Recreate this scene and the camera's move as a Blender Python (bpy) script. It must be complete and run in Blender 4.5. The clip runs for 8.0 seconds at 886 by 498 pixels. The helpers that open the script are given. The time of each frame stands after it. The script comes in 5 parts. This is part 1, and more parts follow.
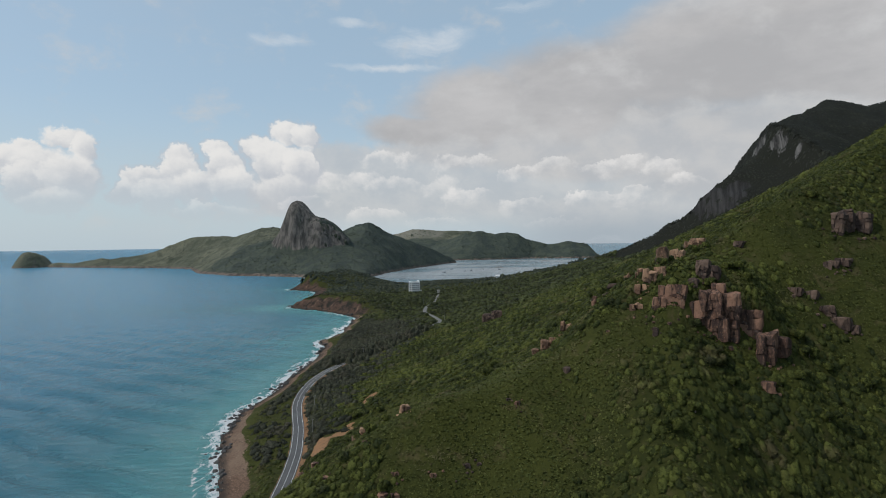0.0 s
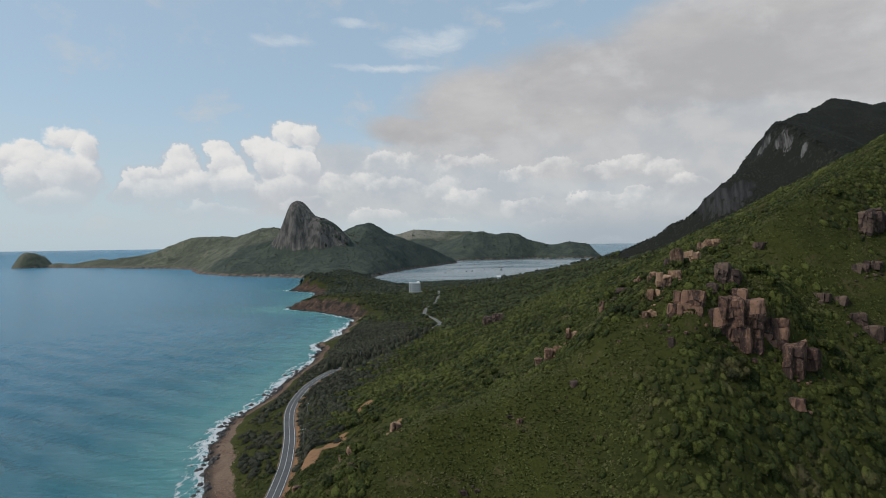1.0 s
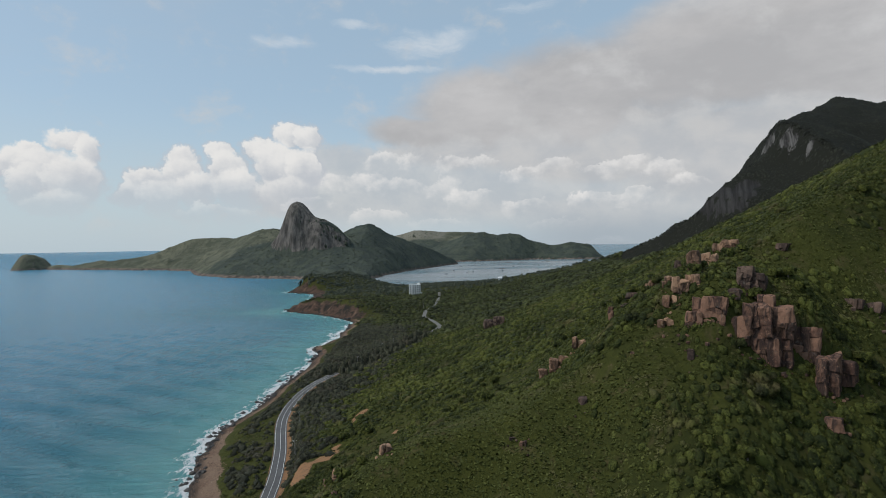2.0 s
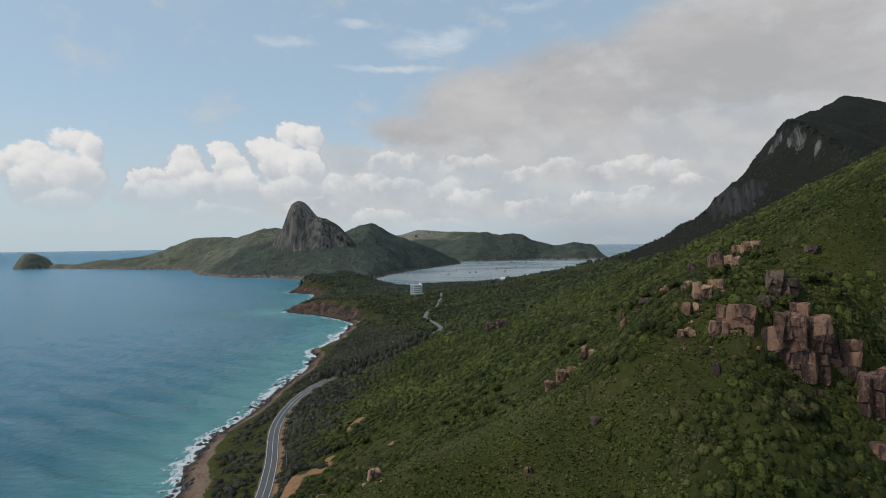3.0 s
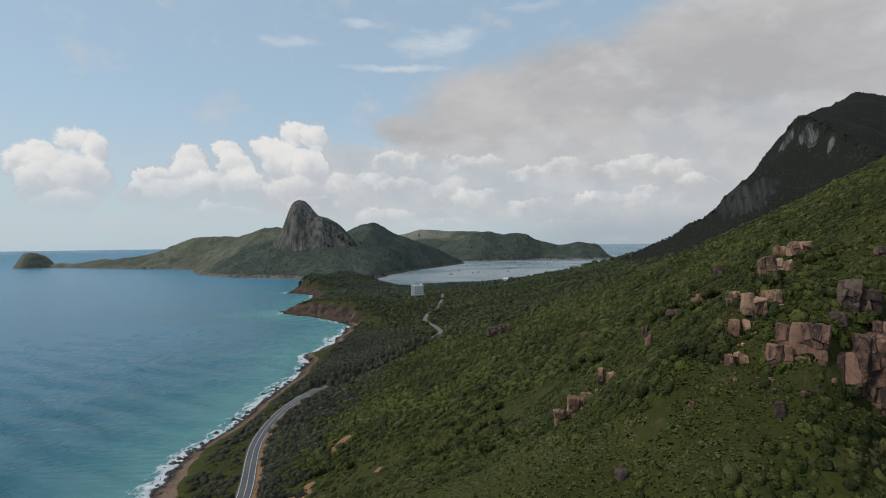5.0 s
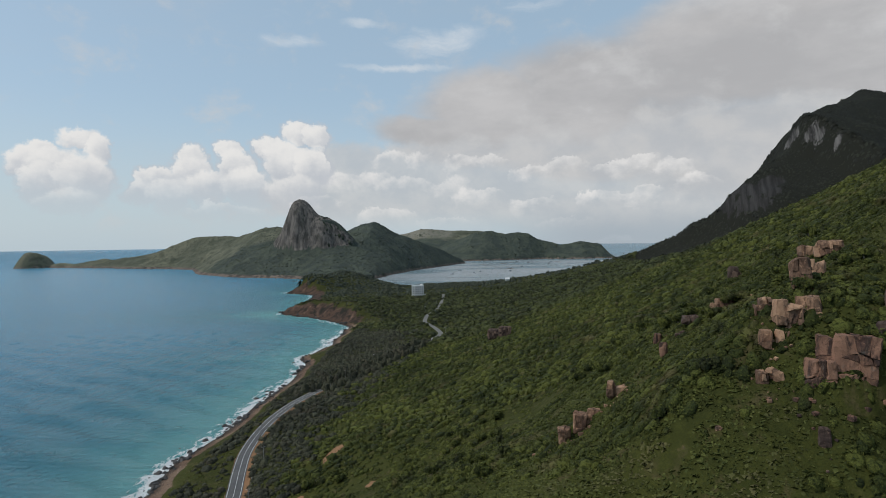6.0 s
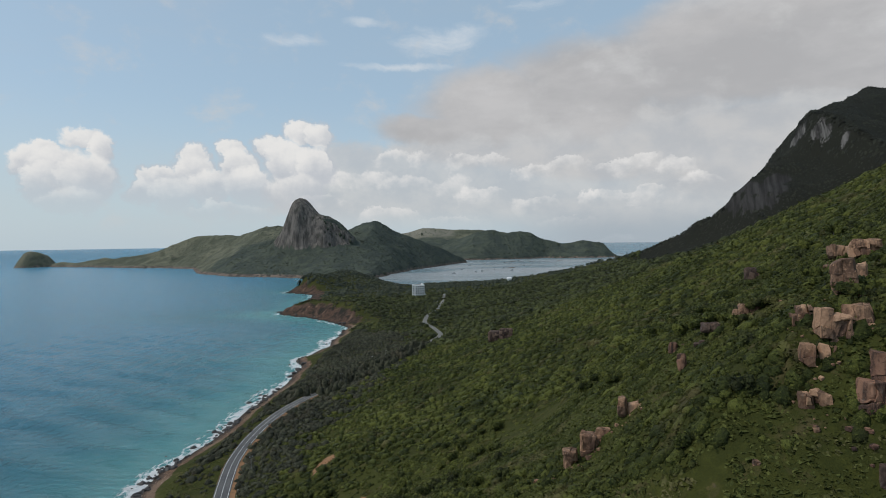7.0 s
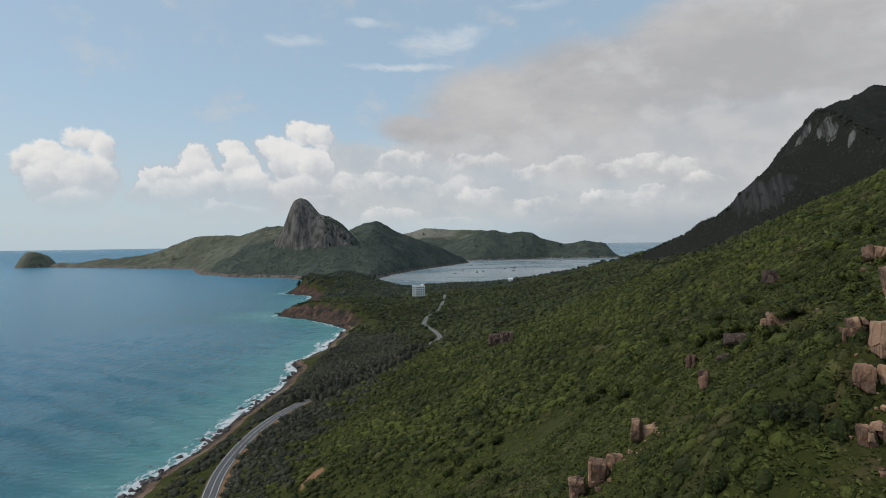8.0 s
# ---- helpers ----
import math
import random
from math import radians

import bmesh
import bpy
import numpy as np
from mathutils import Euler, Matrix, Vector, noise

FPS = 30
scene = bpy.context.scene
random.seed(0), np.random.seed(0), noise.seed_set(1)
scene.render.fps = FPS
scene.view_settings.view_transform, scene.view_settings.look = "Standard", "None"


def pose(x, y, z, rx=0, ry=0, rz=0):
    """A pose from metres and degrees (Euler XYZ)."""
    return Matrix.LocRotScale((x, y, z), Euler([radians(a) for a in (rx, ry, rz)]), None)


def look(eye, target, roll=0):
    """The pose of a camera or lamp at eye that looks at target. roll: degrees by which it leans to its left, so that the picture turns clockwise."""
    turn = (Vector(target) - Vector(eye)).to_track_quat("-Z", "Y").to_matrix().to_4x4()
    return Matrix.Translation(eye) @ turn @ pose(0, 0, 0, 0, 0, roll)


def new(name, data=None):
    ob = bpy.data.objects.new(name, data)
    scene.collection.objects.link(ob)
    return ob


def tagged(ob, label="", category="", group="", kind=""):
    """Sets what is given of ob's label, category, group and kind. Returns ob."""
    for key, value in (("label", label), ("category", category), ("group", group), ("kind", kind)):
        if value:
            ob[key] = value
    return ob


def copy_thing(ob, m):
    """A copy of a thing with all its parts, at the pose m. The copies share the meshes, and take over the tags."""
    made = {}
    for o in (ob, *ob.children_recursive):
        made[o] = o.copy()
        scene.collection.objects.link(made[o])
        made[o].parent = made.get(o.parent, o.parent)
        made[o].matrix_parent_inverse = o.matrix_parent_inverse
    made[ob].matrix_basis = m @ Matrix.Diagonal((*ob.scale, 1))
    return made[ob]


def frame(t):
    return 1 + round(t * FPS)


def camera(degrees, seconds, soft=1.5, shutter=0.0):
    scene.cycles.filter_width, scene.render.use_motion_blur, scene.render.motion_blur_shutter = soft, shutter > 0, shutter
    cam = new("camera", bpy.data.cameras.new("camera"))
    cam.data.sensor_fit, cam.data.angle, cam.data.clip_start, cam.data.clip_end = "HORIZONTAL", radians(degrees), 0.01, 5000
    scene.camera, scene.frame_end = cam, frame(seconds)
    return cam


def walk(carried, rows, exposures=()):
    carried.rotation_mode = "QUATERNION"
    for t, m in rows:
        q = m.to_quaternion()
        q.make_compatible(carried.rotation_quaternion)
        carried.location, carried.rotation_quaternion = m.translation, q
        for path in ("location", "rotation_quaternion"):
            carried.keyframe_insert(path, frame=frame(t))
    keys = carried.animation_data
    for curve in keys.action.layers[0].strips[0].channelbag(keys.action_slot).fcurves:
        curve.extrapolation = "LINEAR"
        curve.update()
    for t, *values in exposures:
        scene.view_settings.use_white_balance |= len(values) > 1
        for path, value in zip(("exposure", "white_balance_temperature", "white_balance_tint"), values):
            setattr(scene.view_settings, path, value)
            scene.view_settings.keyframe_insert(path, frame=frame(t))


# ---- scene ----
cam = camera(73.8, 8.0, soft=0.95)
PATH = [
    (0, (-6.547, -3.361, 114.994), (-6.553, -1.361, 114.969), -0.7),
    (0.5, (-5.676, 4.611, 115.112), (-5.684, 6.61, 115.088), -0.7),
    (1, (-4.759, 12.414, 115.291), (-4.77, 14.414, 115.267), -0.7),
    (1.5, (-3.93, 20.412, 115.487), (-3.945, 22.412, 115.464), -0.7),
    (1.7, (-3.643, 23.549, 115.517), (-3.656, 25.549, 115.495), -0.8),
    (2.8, (-2.241, 40.25, 115.854), (-2.263, 42.25, 115.833), -0.8),
    (3, (-1.942, 43.347, 115.884), (-1.966, 45.347, 115.862), -0.7),
    (3.5, (-1.157, 51.186, 115.993), (-1.184, 53.186, 115.97), -0.7),
    (4, (-0.277, 58.78, 116.023), (-0.306, 60.78, 115.999), -0.7),
    (4.5, (0.667, 66.486, 116.061), (0.634, 68.486, 116.037), -0.8),
    (4.7, (1.051, 69.462, 116.061), (1.018, 71.462, 116.038), -0.7),
    (5.8, (3.081, 85.344, 116.032), (3.04, 87.343, 116.006), -0.7),
    (6, (3.484, 88.285, 116.003), (3.442, 90.284, 115.978), -0.7),
    (6.5, (4.432, 95.827, 115.94), (4.386, 97.826, 115.914), -0.7),
    (7, (5.47, 103.096, 115.914), (5.421, 105.095, 115.886), -0.7),
    (7.5, (6.429, 110.686, 115.889), (6.377, 112.685, 115.862), -0.7),
    (8, (7.41, 117.725, 115.9), (7.355, 119.724, 115.873), -0.7),
]
walk(cam, [(t, look(eye, aim, roll)) for t, eye, aim, roll in PATH])

# ---- world, sun ----
SUN_AZ, SUN_EL = radians(258), radians(50)   # compass bearing from +y, clockwise
sun_way = Vector((math.sin(SUN_AZ) * math.cos(SUN_EL), math.cos(SUN_AZ) * math.cos(SUN_EL), math.sin(SUN_EL)))
sun = new("sun", bpy.data.lights.new("sun", "SUN"))
sun.data.energy, sun.data.angle, sun.data.color = 1.9, radians(8), (1.0, 0.95, 0.88)
sun.matrix_world = look((0, 0, 0), -sun_way)
scene.view_settings.exposure = 0.0


class Nodes:
    """Short calls for building a node tree."""

    def __init__(self, tree):
        self.tree = tree
        tree.nodes.clear()

    def put(self, socket, value):
        if hasattr(value, "is_linked") or hasattr(value, "links"):
            self.tree.links.new(value, socket)
        elif value is not None:
            socket.default_value = value

    def node(self, kind, **settings):
        n = self.tree.nodes.new(kind)
        for key, value in settings.items():
            setattr(n, key, value)
        return n

    def math(self, op, a, b=None, c=None, clamp=False):
        n = self.node("ShaderNodeMath", operation=op, use_clamp=clamp)
        for i, v in enumerate((a, b, c)):
            self.put(n.inputs[i], v)
        return n.outputs[0]

    def vec(self, op, a, b=None):
        n = self.node("ShaderNodeVectorMath", operation=op)
        self.put(n.inputs[0], a)
        self.put(n.inputs[1], b)
        return n.outputs["Value" if op in ("LENGTH", "DOT_PRODUCT", "DISTANCE") else "Vector"]

    def scaled(self, v, s):
        n = self.node("ShaderNodeVectorMath", operation="SCALE")
        self.put(n.inputs[0], v)
        self.put(n.inputs["Scale"], s)
        return n.outputs["Vector"]

    def noise(self, v, scale, detail=4.0, rough=0.55, warp=0.0, color=False):
        n = self.node("ShaderNodeTexNoise")
        self.put(n.inputs["Vector"], v)
        n.inputs["Scale"].default_value, n.inputs["Detail"].default_value = scale, detail
        n.inputs["Roughness"].default_value, n.inputs["Distortion"].default_value = rough, warp
        return n.outputs["Color" if color else "Fac"]

    def step(self, x, lo, hi):
        n = self.node("ShaderNodeMapRange", interpolation_type="SMOOTHSTEP")
        self.put(n.inputs["Value"], x)
        for i, v in ((1, lo), (2, hi), (3, 0.0), (4, 1.0)):
            self.put(n.inputs[i], v)
        return n.outputs[0]

    def mix(self, f, a, b, mode="MIX"):
        n = self.node("ShaderNodeMix", data_type="RGBA", blend_type=mode)
        self.put(n.inputs[0], f)
        self.put(n.inputs[6], (*a, 1.0) if isinstance(a, tuple) else a)
        self.put(n.inputs[7], (*b, 1.0) if isinstance(b, tuple) else b)
        return n.outputs[2]

    def xyz(self, v):
        n = self.node("ShaderNodeSeparateXYZ")
        self.put(n.inputs[0], v)
        return n.outputs[0], n.outputs[1], n.outputs[2]

    def join(self, x, y, z):
        n = self.node("ShaderNodeCombineXYZ")
        for i, v in enumerate((x, y, z)):
            self.put(n.inputs[i], v)
        return n.outputs[0]


# clouds: bearing, height above the horizon, half width, half height, in degrees
CUMULUS = [(-35.4, 7.9, 1.38, 0.89), (-36.5, 6.8, 1.77, 1.41), (-32.7, 8.9, 2.02, 1.02), (-31.4, 7.9, 1.28, 1.69), (-34.3, 6.2, 2.69, 2.27), (-32.4, 5.3, 2.43, 2.55), (-35.5, 5.0, 1.82, 1.7),
    (-33.6, 3.6, 2.86, 1.37), (-24.2, 7.8, 1.64, 1.4), (-21.1, 8.5, 1.53, 1.28), (-17.4, 8.9, 2.3, 1.47), (-14.6, 10.5, 2.16, 1.43), (-13.0, 10.0, 1.46, 1.5), (-26.9, 5.7, 2.01, 1.47),
    (-24.5, 6.2, 2.18, 2.1), (-20.4, 6.8, 2.31, 2.16), (-15.9, 7.7, 2.94, 2.43), (-13.6, 7.0, 2.18, 2.45), (-28.3, 4.4, 2.04, 1.45), (-25.8, 4.3, 2.13, 1.78), (-22.8, 4.8, 2.42, 1.92),
    (-19.2, 5.1, 2.84, 2.18), (-15.5, 4.6, 3.06, 2.12), (-21.0, 2.8, 5.26, 1.02)]
BANK = [(-5.9, 7.8, 2.28, 1.2), (-2.9, 7.6, 2.19, 1.32), (1.2, 7.1, 3.18, 1.54), (4.0, 7.4, 2.18, 1.31), (-10.7, 5.4, 3.18, 1.83), (-7.5, 5.4, 2.81, 1.85), (7.5, 5.9, 3.35, 1.85),
    (10.9, 6.5, 2.65, 1.72), (15.3, 6.3, 3.17, 1.8), (18.3, 7.0, 3.07, 1.35), (20.5, 6.2, 2.31, 1.65), (-4.3, 4.8, 3.49, 1.97), (0.1, 4.9, 2.74, 1.65), (-12.9, 3.5, 3.65, 1.39),
    (2.8, 3.7, 4.05, 1.86), (7.7, 3.0, 3.56, 1.52), (14.0, 3.4, 3.41, 1.7), (18.5, 3.7, 3.26, 1.87), (22.3, 4.4, 2.82, 2.03), (-6.5, 2.4, 4.88, 1.2), (10.9, 1.5, 4.76, 0.97),
    (0.1, 1.7, 4.94, 0.88)]
STREAKS = [(-15.5, 18.2, 4.08, 0.85), (-1.9, 18.8, 6.03, 1.87), (-5.2, 16.3, 8.17, 0.49), (7.4, 21.4, 4.86, 0.76), (24.2, 18.1, 7.76, 1.0), (29.8, 18.4, 5.37, 0.76), (-8.4, 20.0, 3.22, 0.65)]
SHEET = [(-2.3, 10.8, 7.1, 1.9), (5.3, 12.7, 12.1, 3.8), (14.8, 14.2, 13.2, 4.9), (14.8, 10.7, 12.6, 2.7), (25.3, 15.0, 15.4, 7.1), (32.7, 16.0, 14.3, 8.2), (26.6, 7.8, 14.3, 4.9), (35.6, 9.6, 11.0, 9.9), (3.2, 9.4, 11.0, 2.5), (13.3, 8.0, 12.1, 2.5)]


def make_world():
    world = bpy.data.worlds.new("sky")
    scene.world = world
    world.use_nodes = True
    k = Nodes(world.node_tree)
    way = k.node("ShaderNodeTexCoord").outputs["Generated"]
    x, y, z = k.xyz(way)
    deg = 57.29578
    az = k.math("MULTIPLY", k.math("ARCTAN2", x, y), deg)
    el = k.math("MULTIPLY", k.math("ARCSINE", z), deg)
    p = k.join(az, el, 0.0)
    sky = k.node("ShaderNodeTexSky", sky_type="NISHITA", sun_disc=False, sun_elevation=SUN_EL, sun_rotation=SUN_AZ,
                 altitude=100.0, air_density=1.0, dust_density=1.2, ozone_density=1.5).outputs[0]
    color = k.mix(0.45, sky, (5.5, 7.3, 8.5))
    # pale band over the horizon
    haze = k.math("MULTIPLY", k.step(el, 14.0, 0.0), 0.75)
    color = k.mix(haze, color, (5.0, 5.9, 6.5))
    # duller air under the cloud bank
    dull = k.math("MULTIPLY", k.step(az, 0.0, 14.0), k.step(el, 5.0, 1.5))
    color = k.mix(k.math("MULTIPLY", dull, 0.85), color, (3.7, 4.2, 4.7))
    # billowing warp shared by all clouds
    w1 = k.vec("SUBTRACT", k.noise(p, 0.30, 6, 0.62, color=True), (0.5, 0.5, 0.5))
    w2 = k.vec("SUBTRACT", k.noise(p, 0.06, 3, 0.5, color=True), (0.5, 0.5, 0.5))
    w3 = k.vec("SUBTRACT", k.noise(p, 1.1, 6, 0.68, color=True), (0.5, 0.5, 0.5))
    q = k.vec("ADD", p, k.vec("MULTIPLY", w3, (1.3, 1.2, 0.0)))
    q = k.vec("ADD", q, k.vec("MULTIPLY", w1, (3.0, 2.4, 0.0)))
    soft = k.vec("ADD", p, k.vec("MULTIPLY", w2, (12.0, 6.0, 0.0)))
    soft = k.vec("ADD", soft, k.vec("MULTIPLY", w1, (3.0, 1.5, 0.0)))
    def discs(at, rows):
        for a, e, w, h in rows:
            v = k.vec("DIVIDE", k.vec("SUBTRACT", at, (a, e, 0.0)), (w, h, 1.0))
            yield v, k.math("MAXIMUM", k.math("SUBTRACT", 1.0, k.vec("DOT_PRODUCT", v, v)), 0.0)

    def blobs(at, rows):
        """Union of soft discs (az, el, half width, half height): how deep inside."""
        deep = None
        for v, f in discs(at, rows):
            deep = f if deep is None else k.math("MAXIMUM", deep, f)
        return deep

    def heaps(at, rows):
        """Billows laid over one another, the later in front: how deep inside, and how far up its own billow."""
        deep, lit = None, None
        for v, f in discs(at, rows):
            up = k.vec("DOT_PRODUCT", v, (-0.42, 0.9, 0.0))
            if deep is None:
                deep, lit = f, up
                continue
            n = k.node("ShaderNodeMix", data_type="FLOAT")
            k.put(n.inputs[0], k.step(f, 0.0, 0.55))
            k.put(n.inputs[2], lit)
            k.put(n.inputs[3], up)
            deep, lit = k.math("MAXIMUM", deep, f), n.outputs[0]
        return deep, lit

    # thin high streaks
    s = k.noise(k.vec("MULTIPLY", soft, (0.10, 0.42, 1.0)), 1.0, 7, 0.62, 0.5)
    streak = k.step(k.math("ADD", blobs(k.vec("ADD", p, k.vec("MULTIPLY", w1, (4.0, 1.2, 0.0))), STREAKS), k.math("MULTIPLY", k.math("SUBTRACT", s, 0.56), 2.8)), 0.1, 1.5)
    color = k.mix(k.math("MULTIPLY", streak, 0.8), color, (6.6, 7.0, 7.4))
    fine = k.noise(p, 0.55, 6, 0.6)
    # broad grey sheet
    sheet = blobs(soft, SHEET)
    m = k.noise(k.vec("MULTIPLY", p, (0.045, 0.11, 1.0)), 1.0, 7, 0.6, 0.0)
    sheet_mask = k.step(k.math("ADD", sheet, k.math("MULTIPLY", k.math("SUBTRACT", m, 0.5), 1.0)), -0.05, 0.75)
    sheet_color = k.mix(k.step(m, 0.36, 0.66), (4.3, 4.25, 4.3), (5.5, 5.4, 5.4))
    sheet_color = k.mix(k.math("MULTIPLY", k.step(k.noise(k.vec("MULTIPLY", p, (0.10, 0.2, 1.0)), 1.0, 6, 0.6), 0.54, 0.76), 0.45), sheet_color, (6.9, 6.9, 6.9))
    color = k.mix(k.math("MULTIPLY", sheet_mask, 0.95), color, sheet_color)
    # low broken bank
    n = k.noise(k.vec("MULTIPLY", p, (0.20, 0.28, 1.0)), 1.0, 8, 0.60, 0.2)
    bank, bank_lit = heaps(q, BANK)
    mass = blobs(soft, [(-9.0, 5.0, 9.0, 4.5), (0.0, 5.2, 12.0, 5.5), (10.0, 5.2, 13.0, 6.0), (20.0, 5.5, 13.0, 6.5), (29.0, 6.0, 12.0, 6.5)])
    mass = k.math("MULTIPLY", k.step(k.math("ADD", mass, k.math("MULTIPLY", k.math("SUBTRACT", n, 0.5), 1.4)), 0.0, 0.45), k.step(el, 0.2, 3.4))
    color = k.mix(k.math("MULTIPLY", mass, 0.8), color, k.mix(k.step(n, 0.35, 0.65), (4.75, 5.0, 5.3), (5.7, 5.75, 5.8)))
    crest = k.step(k.math("ADD", k.math("MULTIPLY", bank_lit, 0.45), k.math("ADD", fine, k.math("MULTIPLY", n, 0.9))), 0.85, 1.55)
    crest = k.math("MULTIPLY", k.math("MULTIPLY", crest, k.step(bank, 0.0, 0.5)), k.step(el, 0.8, 4.0))
    color = k.mix(k.math("MULTIPLY", crest, 0.95), color, (7.7, 7.6, 7.5))
    # heaped clouds over the horizon
    heap, lit = heaps(q, CUMULUS)
    tone = k.step(k.math("ADD", k.math("MULTIPLY", lit, 0.50), k.math("ADD", fine, k.math("MULTIPLY", k.step(el, 2.0, 9.5), 0.45))), 0.42, 1.30)
    heap_color = k.mix(tone, (5.0, 5.3, 5.75), (7.9, 7.8, 7.65))
    base = k.math("ADD", 0.12, k.math("MULTIPLY", k.step(el, 1.2, 7.0), 0.86))
    heap_mask = k.math("MULTIPLY", k.step(heap, 0.0, 0.6), base)
    color = k.mix(heap_mask, color, heap_color)
    back = k.node("ShaderNodeBackground")
    k.put(back.inputs["Color"], color)
    back.inputs["Strength"].default_value = 0.1
    k.put(k.node("ShaderNodeOutputWorld").inputs["Surface"], back.outputs[0])


make_world()

# ---- the lie of the land: heights as functions of the plan ----
def hashed(ix, iy, seed):
    h = np.sin(ix * 127.1 + iy * 311.7 + seed * 74.7) * 43758.5453
    return h - np.floor(h)


def vnoise(x, y, seed=0):
    x, y = np.asarray(x, float), np.asarray(y, float)
    ix, iy = np.floor(x), np.floor(y)
    fx, fy = x - ix, y - iy
    fx, fy = fx * fx * (3 - 2 * fx), fy * fy * (3 - 2 * fy)
    a, b = hashed(ix, iy, seed), hashed(ix + 1, iy, seed)
    c, d = hashed(ix, iy + 1, seed), hashed(ix + 1, iy + 1, seed)
    return (a + (b - a) * fx) + ((c + (d - c) * fx) - (a + (b - a) * fx)) * fy


def fbm(x, y, size, octaves=4, seed=0):
    """Noise from -1 to 1 with features of that size in metres."""
    total, amp, norm = 0.0, 1.0, 0.0
    for i in range(octaves):
        total = total + amp * (vnoise(x / size + 17.3 * i, y / size - 9.1 * i, seed + i) * 2 - 1)
        norm, amp, size = norm + amp, amp * 0.5, size * 0.5
    return total / norm


def ramp(x, lo, hi):
    t = np.clip((np.asarray(x, float) - lo) / (hi - lo), 0, 1)
    return t * t * (3 - 2 * t)


def smax(a, b, k):
    return np.maximum(a, b) + k * np.log1p(np.exp(-np.abs(a - b) / k))


def smin(a, b, k):
    return -smax(-a, -b, k)


# shore: northing and easting of the water's edge
SHORE_Y = [-2500, -300, 100, 262, 280, 320, 355, 387, 436, 480, 570, 620, 650, 682, 705, 749, 855, 905, 952, 1000, 1050, 1075, 1120, 1235, 1392, 1465, 1510, 1743, 1976, 2100]
SHORE_X = [-900, -190, -95, -112, -118, -130, -140, -145, -142, -139, -138, -140, -140, -153, -146, -140, -142, -145, -174, -220, -284, -286, -245, -285, -311, -396, -385, -429, -494, -500]
# cross sections of the slope: easting, then heights at each northing
EAST = [-110, -60, 0, 60, 120, 200, 300, 450, 550, 800, 1050, 2500]
SECTIONS = {
    -400: [6, 14, 24, 30, 40, 80, 150, 230, 270, 330, 380, 400],
    130: [6, 14, 24, 30, 38, 70, 130, 215, 260, 330, 380, 400],
    300: [7, 15, 37, 64, 90, 128, 180, 245, 285, 350, 400, 420],
    450: [7, 12, 32, 60, 88, 128, 176, 245, 285, 350, 400, 420],
    600: [6, 11, 24, 44, 65, 98, 142, 212, 258, 330, 400, 420],
    800: [6, 12, 17, 30, 46, 72, 104, 150, 175, 220, 260, 300],
    1100: [4, 10, 13, 20, 30, 48, 70, 100, 120, 180, 240, 300],
    1350: [4, 10, 13, 17, 25, 42, 60, 85, 100, 160, 240, 300],
    1600: [2, 6, 8, 10, 14, 22, 30, 50, 70, 140, 240, 300],
    1800: [-6, -6, -6, -6, -4, 4, 12, 25, 40, 100, 200, 250],
    2300: [-8, -8, -8, -8, -8, -8, -8, -8, -4, 40, 100, 150],
    3300: [-8, -8, -8, -8, -8, -8, -8, -8, -8, -8, -8, -8],
}
# the near spur: height of its crest along the easting
CREST_X = [-130, -75, -60, -36, -10, 10, 30, 45, 62, 75, 100, 112, 143, 190, 260, 400, 2500]
CREST_Z = [-30, 24, 40, 52, 64, 70, 77, 87, 99, 105, 114, 122, 136, 160, 190, 240, 300]
# the mountain: its ridge line along the easting, with two steps of bare cliff
RIDGE_X = [-400, -200, -100, -11, 79, 143, 220, 272, 310, 383, 444, 500, 520, 560, 640, 690, 706, 730, 800, 900, 960, 1040, 1100, 1165, 1225, 1400, 2500]
RIDGE_Y = [1340, 1340, 1340, 1340, 1340, 1340, 1340, 1335, 1325, 1300, 1270, 1225, 1215, 1230, 1270, 1300, 1310, 1330, 1400, 1500, 1560, 1620, 1640, 1645, 1650, 1700, 1800]
RIDGE_Z = [-20, 6, 12, 18, 26, 38, 52, 64, 72, 95, 124, 164, 196, 228, 272, 300, 330, 374, 398, 424, 454, 491, 497, 482, 500, 560, 600]
# the coast road's centre line
ROAD_Y = [150, 230, 267, 298, 335, 363, 389, 418, 450, 483, 515, 545, 600, 640, 722, 770, 815, 880, 943, 1110, 1235]
ROAD_X = [-70, -77, -80, -84, -92, -100, -106.5, -110, -110.8, -107.5, -99, -86, -58, -38, -12, -22, -36, -36, -25, -19, -21]
ROAD_Z = [8, 8, 8, 8, 8, 8, 8, 8, 8, 8, 8, 8.5, 11.5, 14, 17, 17, 17, 17, 17, 15, 14]


def easting(y, ys, xs):
    """A smooth line through the knots of a plan line."""
    y = np.asarray(y, float)
    return sum(np.interp(y + o, ys, xs) for o in (-9, -3, 3, 9)) / 4


def inland(x, y):
    """Metres from the water's edge, positive on land."""
    sy = np.interp(y, SHORE_Y, SHORE_X)
    slope = (np.interp(y + 6, SHORE_Y, SHORE_X) - np.interp(y - 6, SHORE_Y, SHORE_X)) / 12
    wiggle = fbm(x * 0 + y, y * 0, 26, 3, 5) * 5
    return (x - sy + wiggle) / np.sqrt(1 + slope * slope)


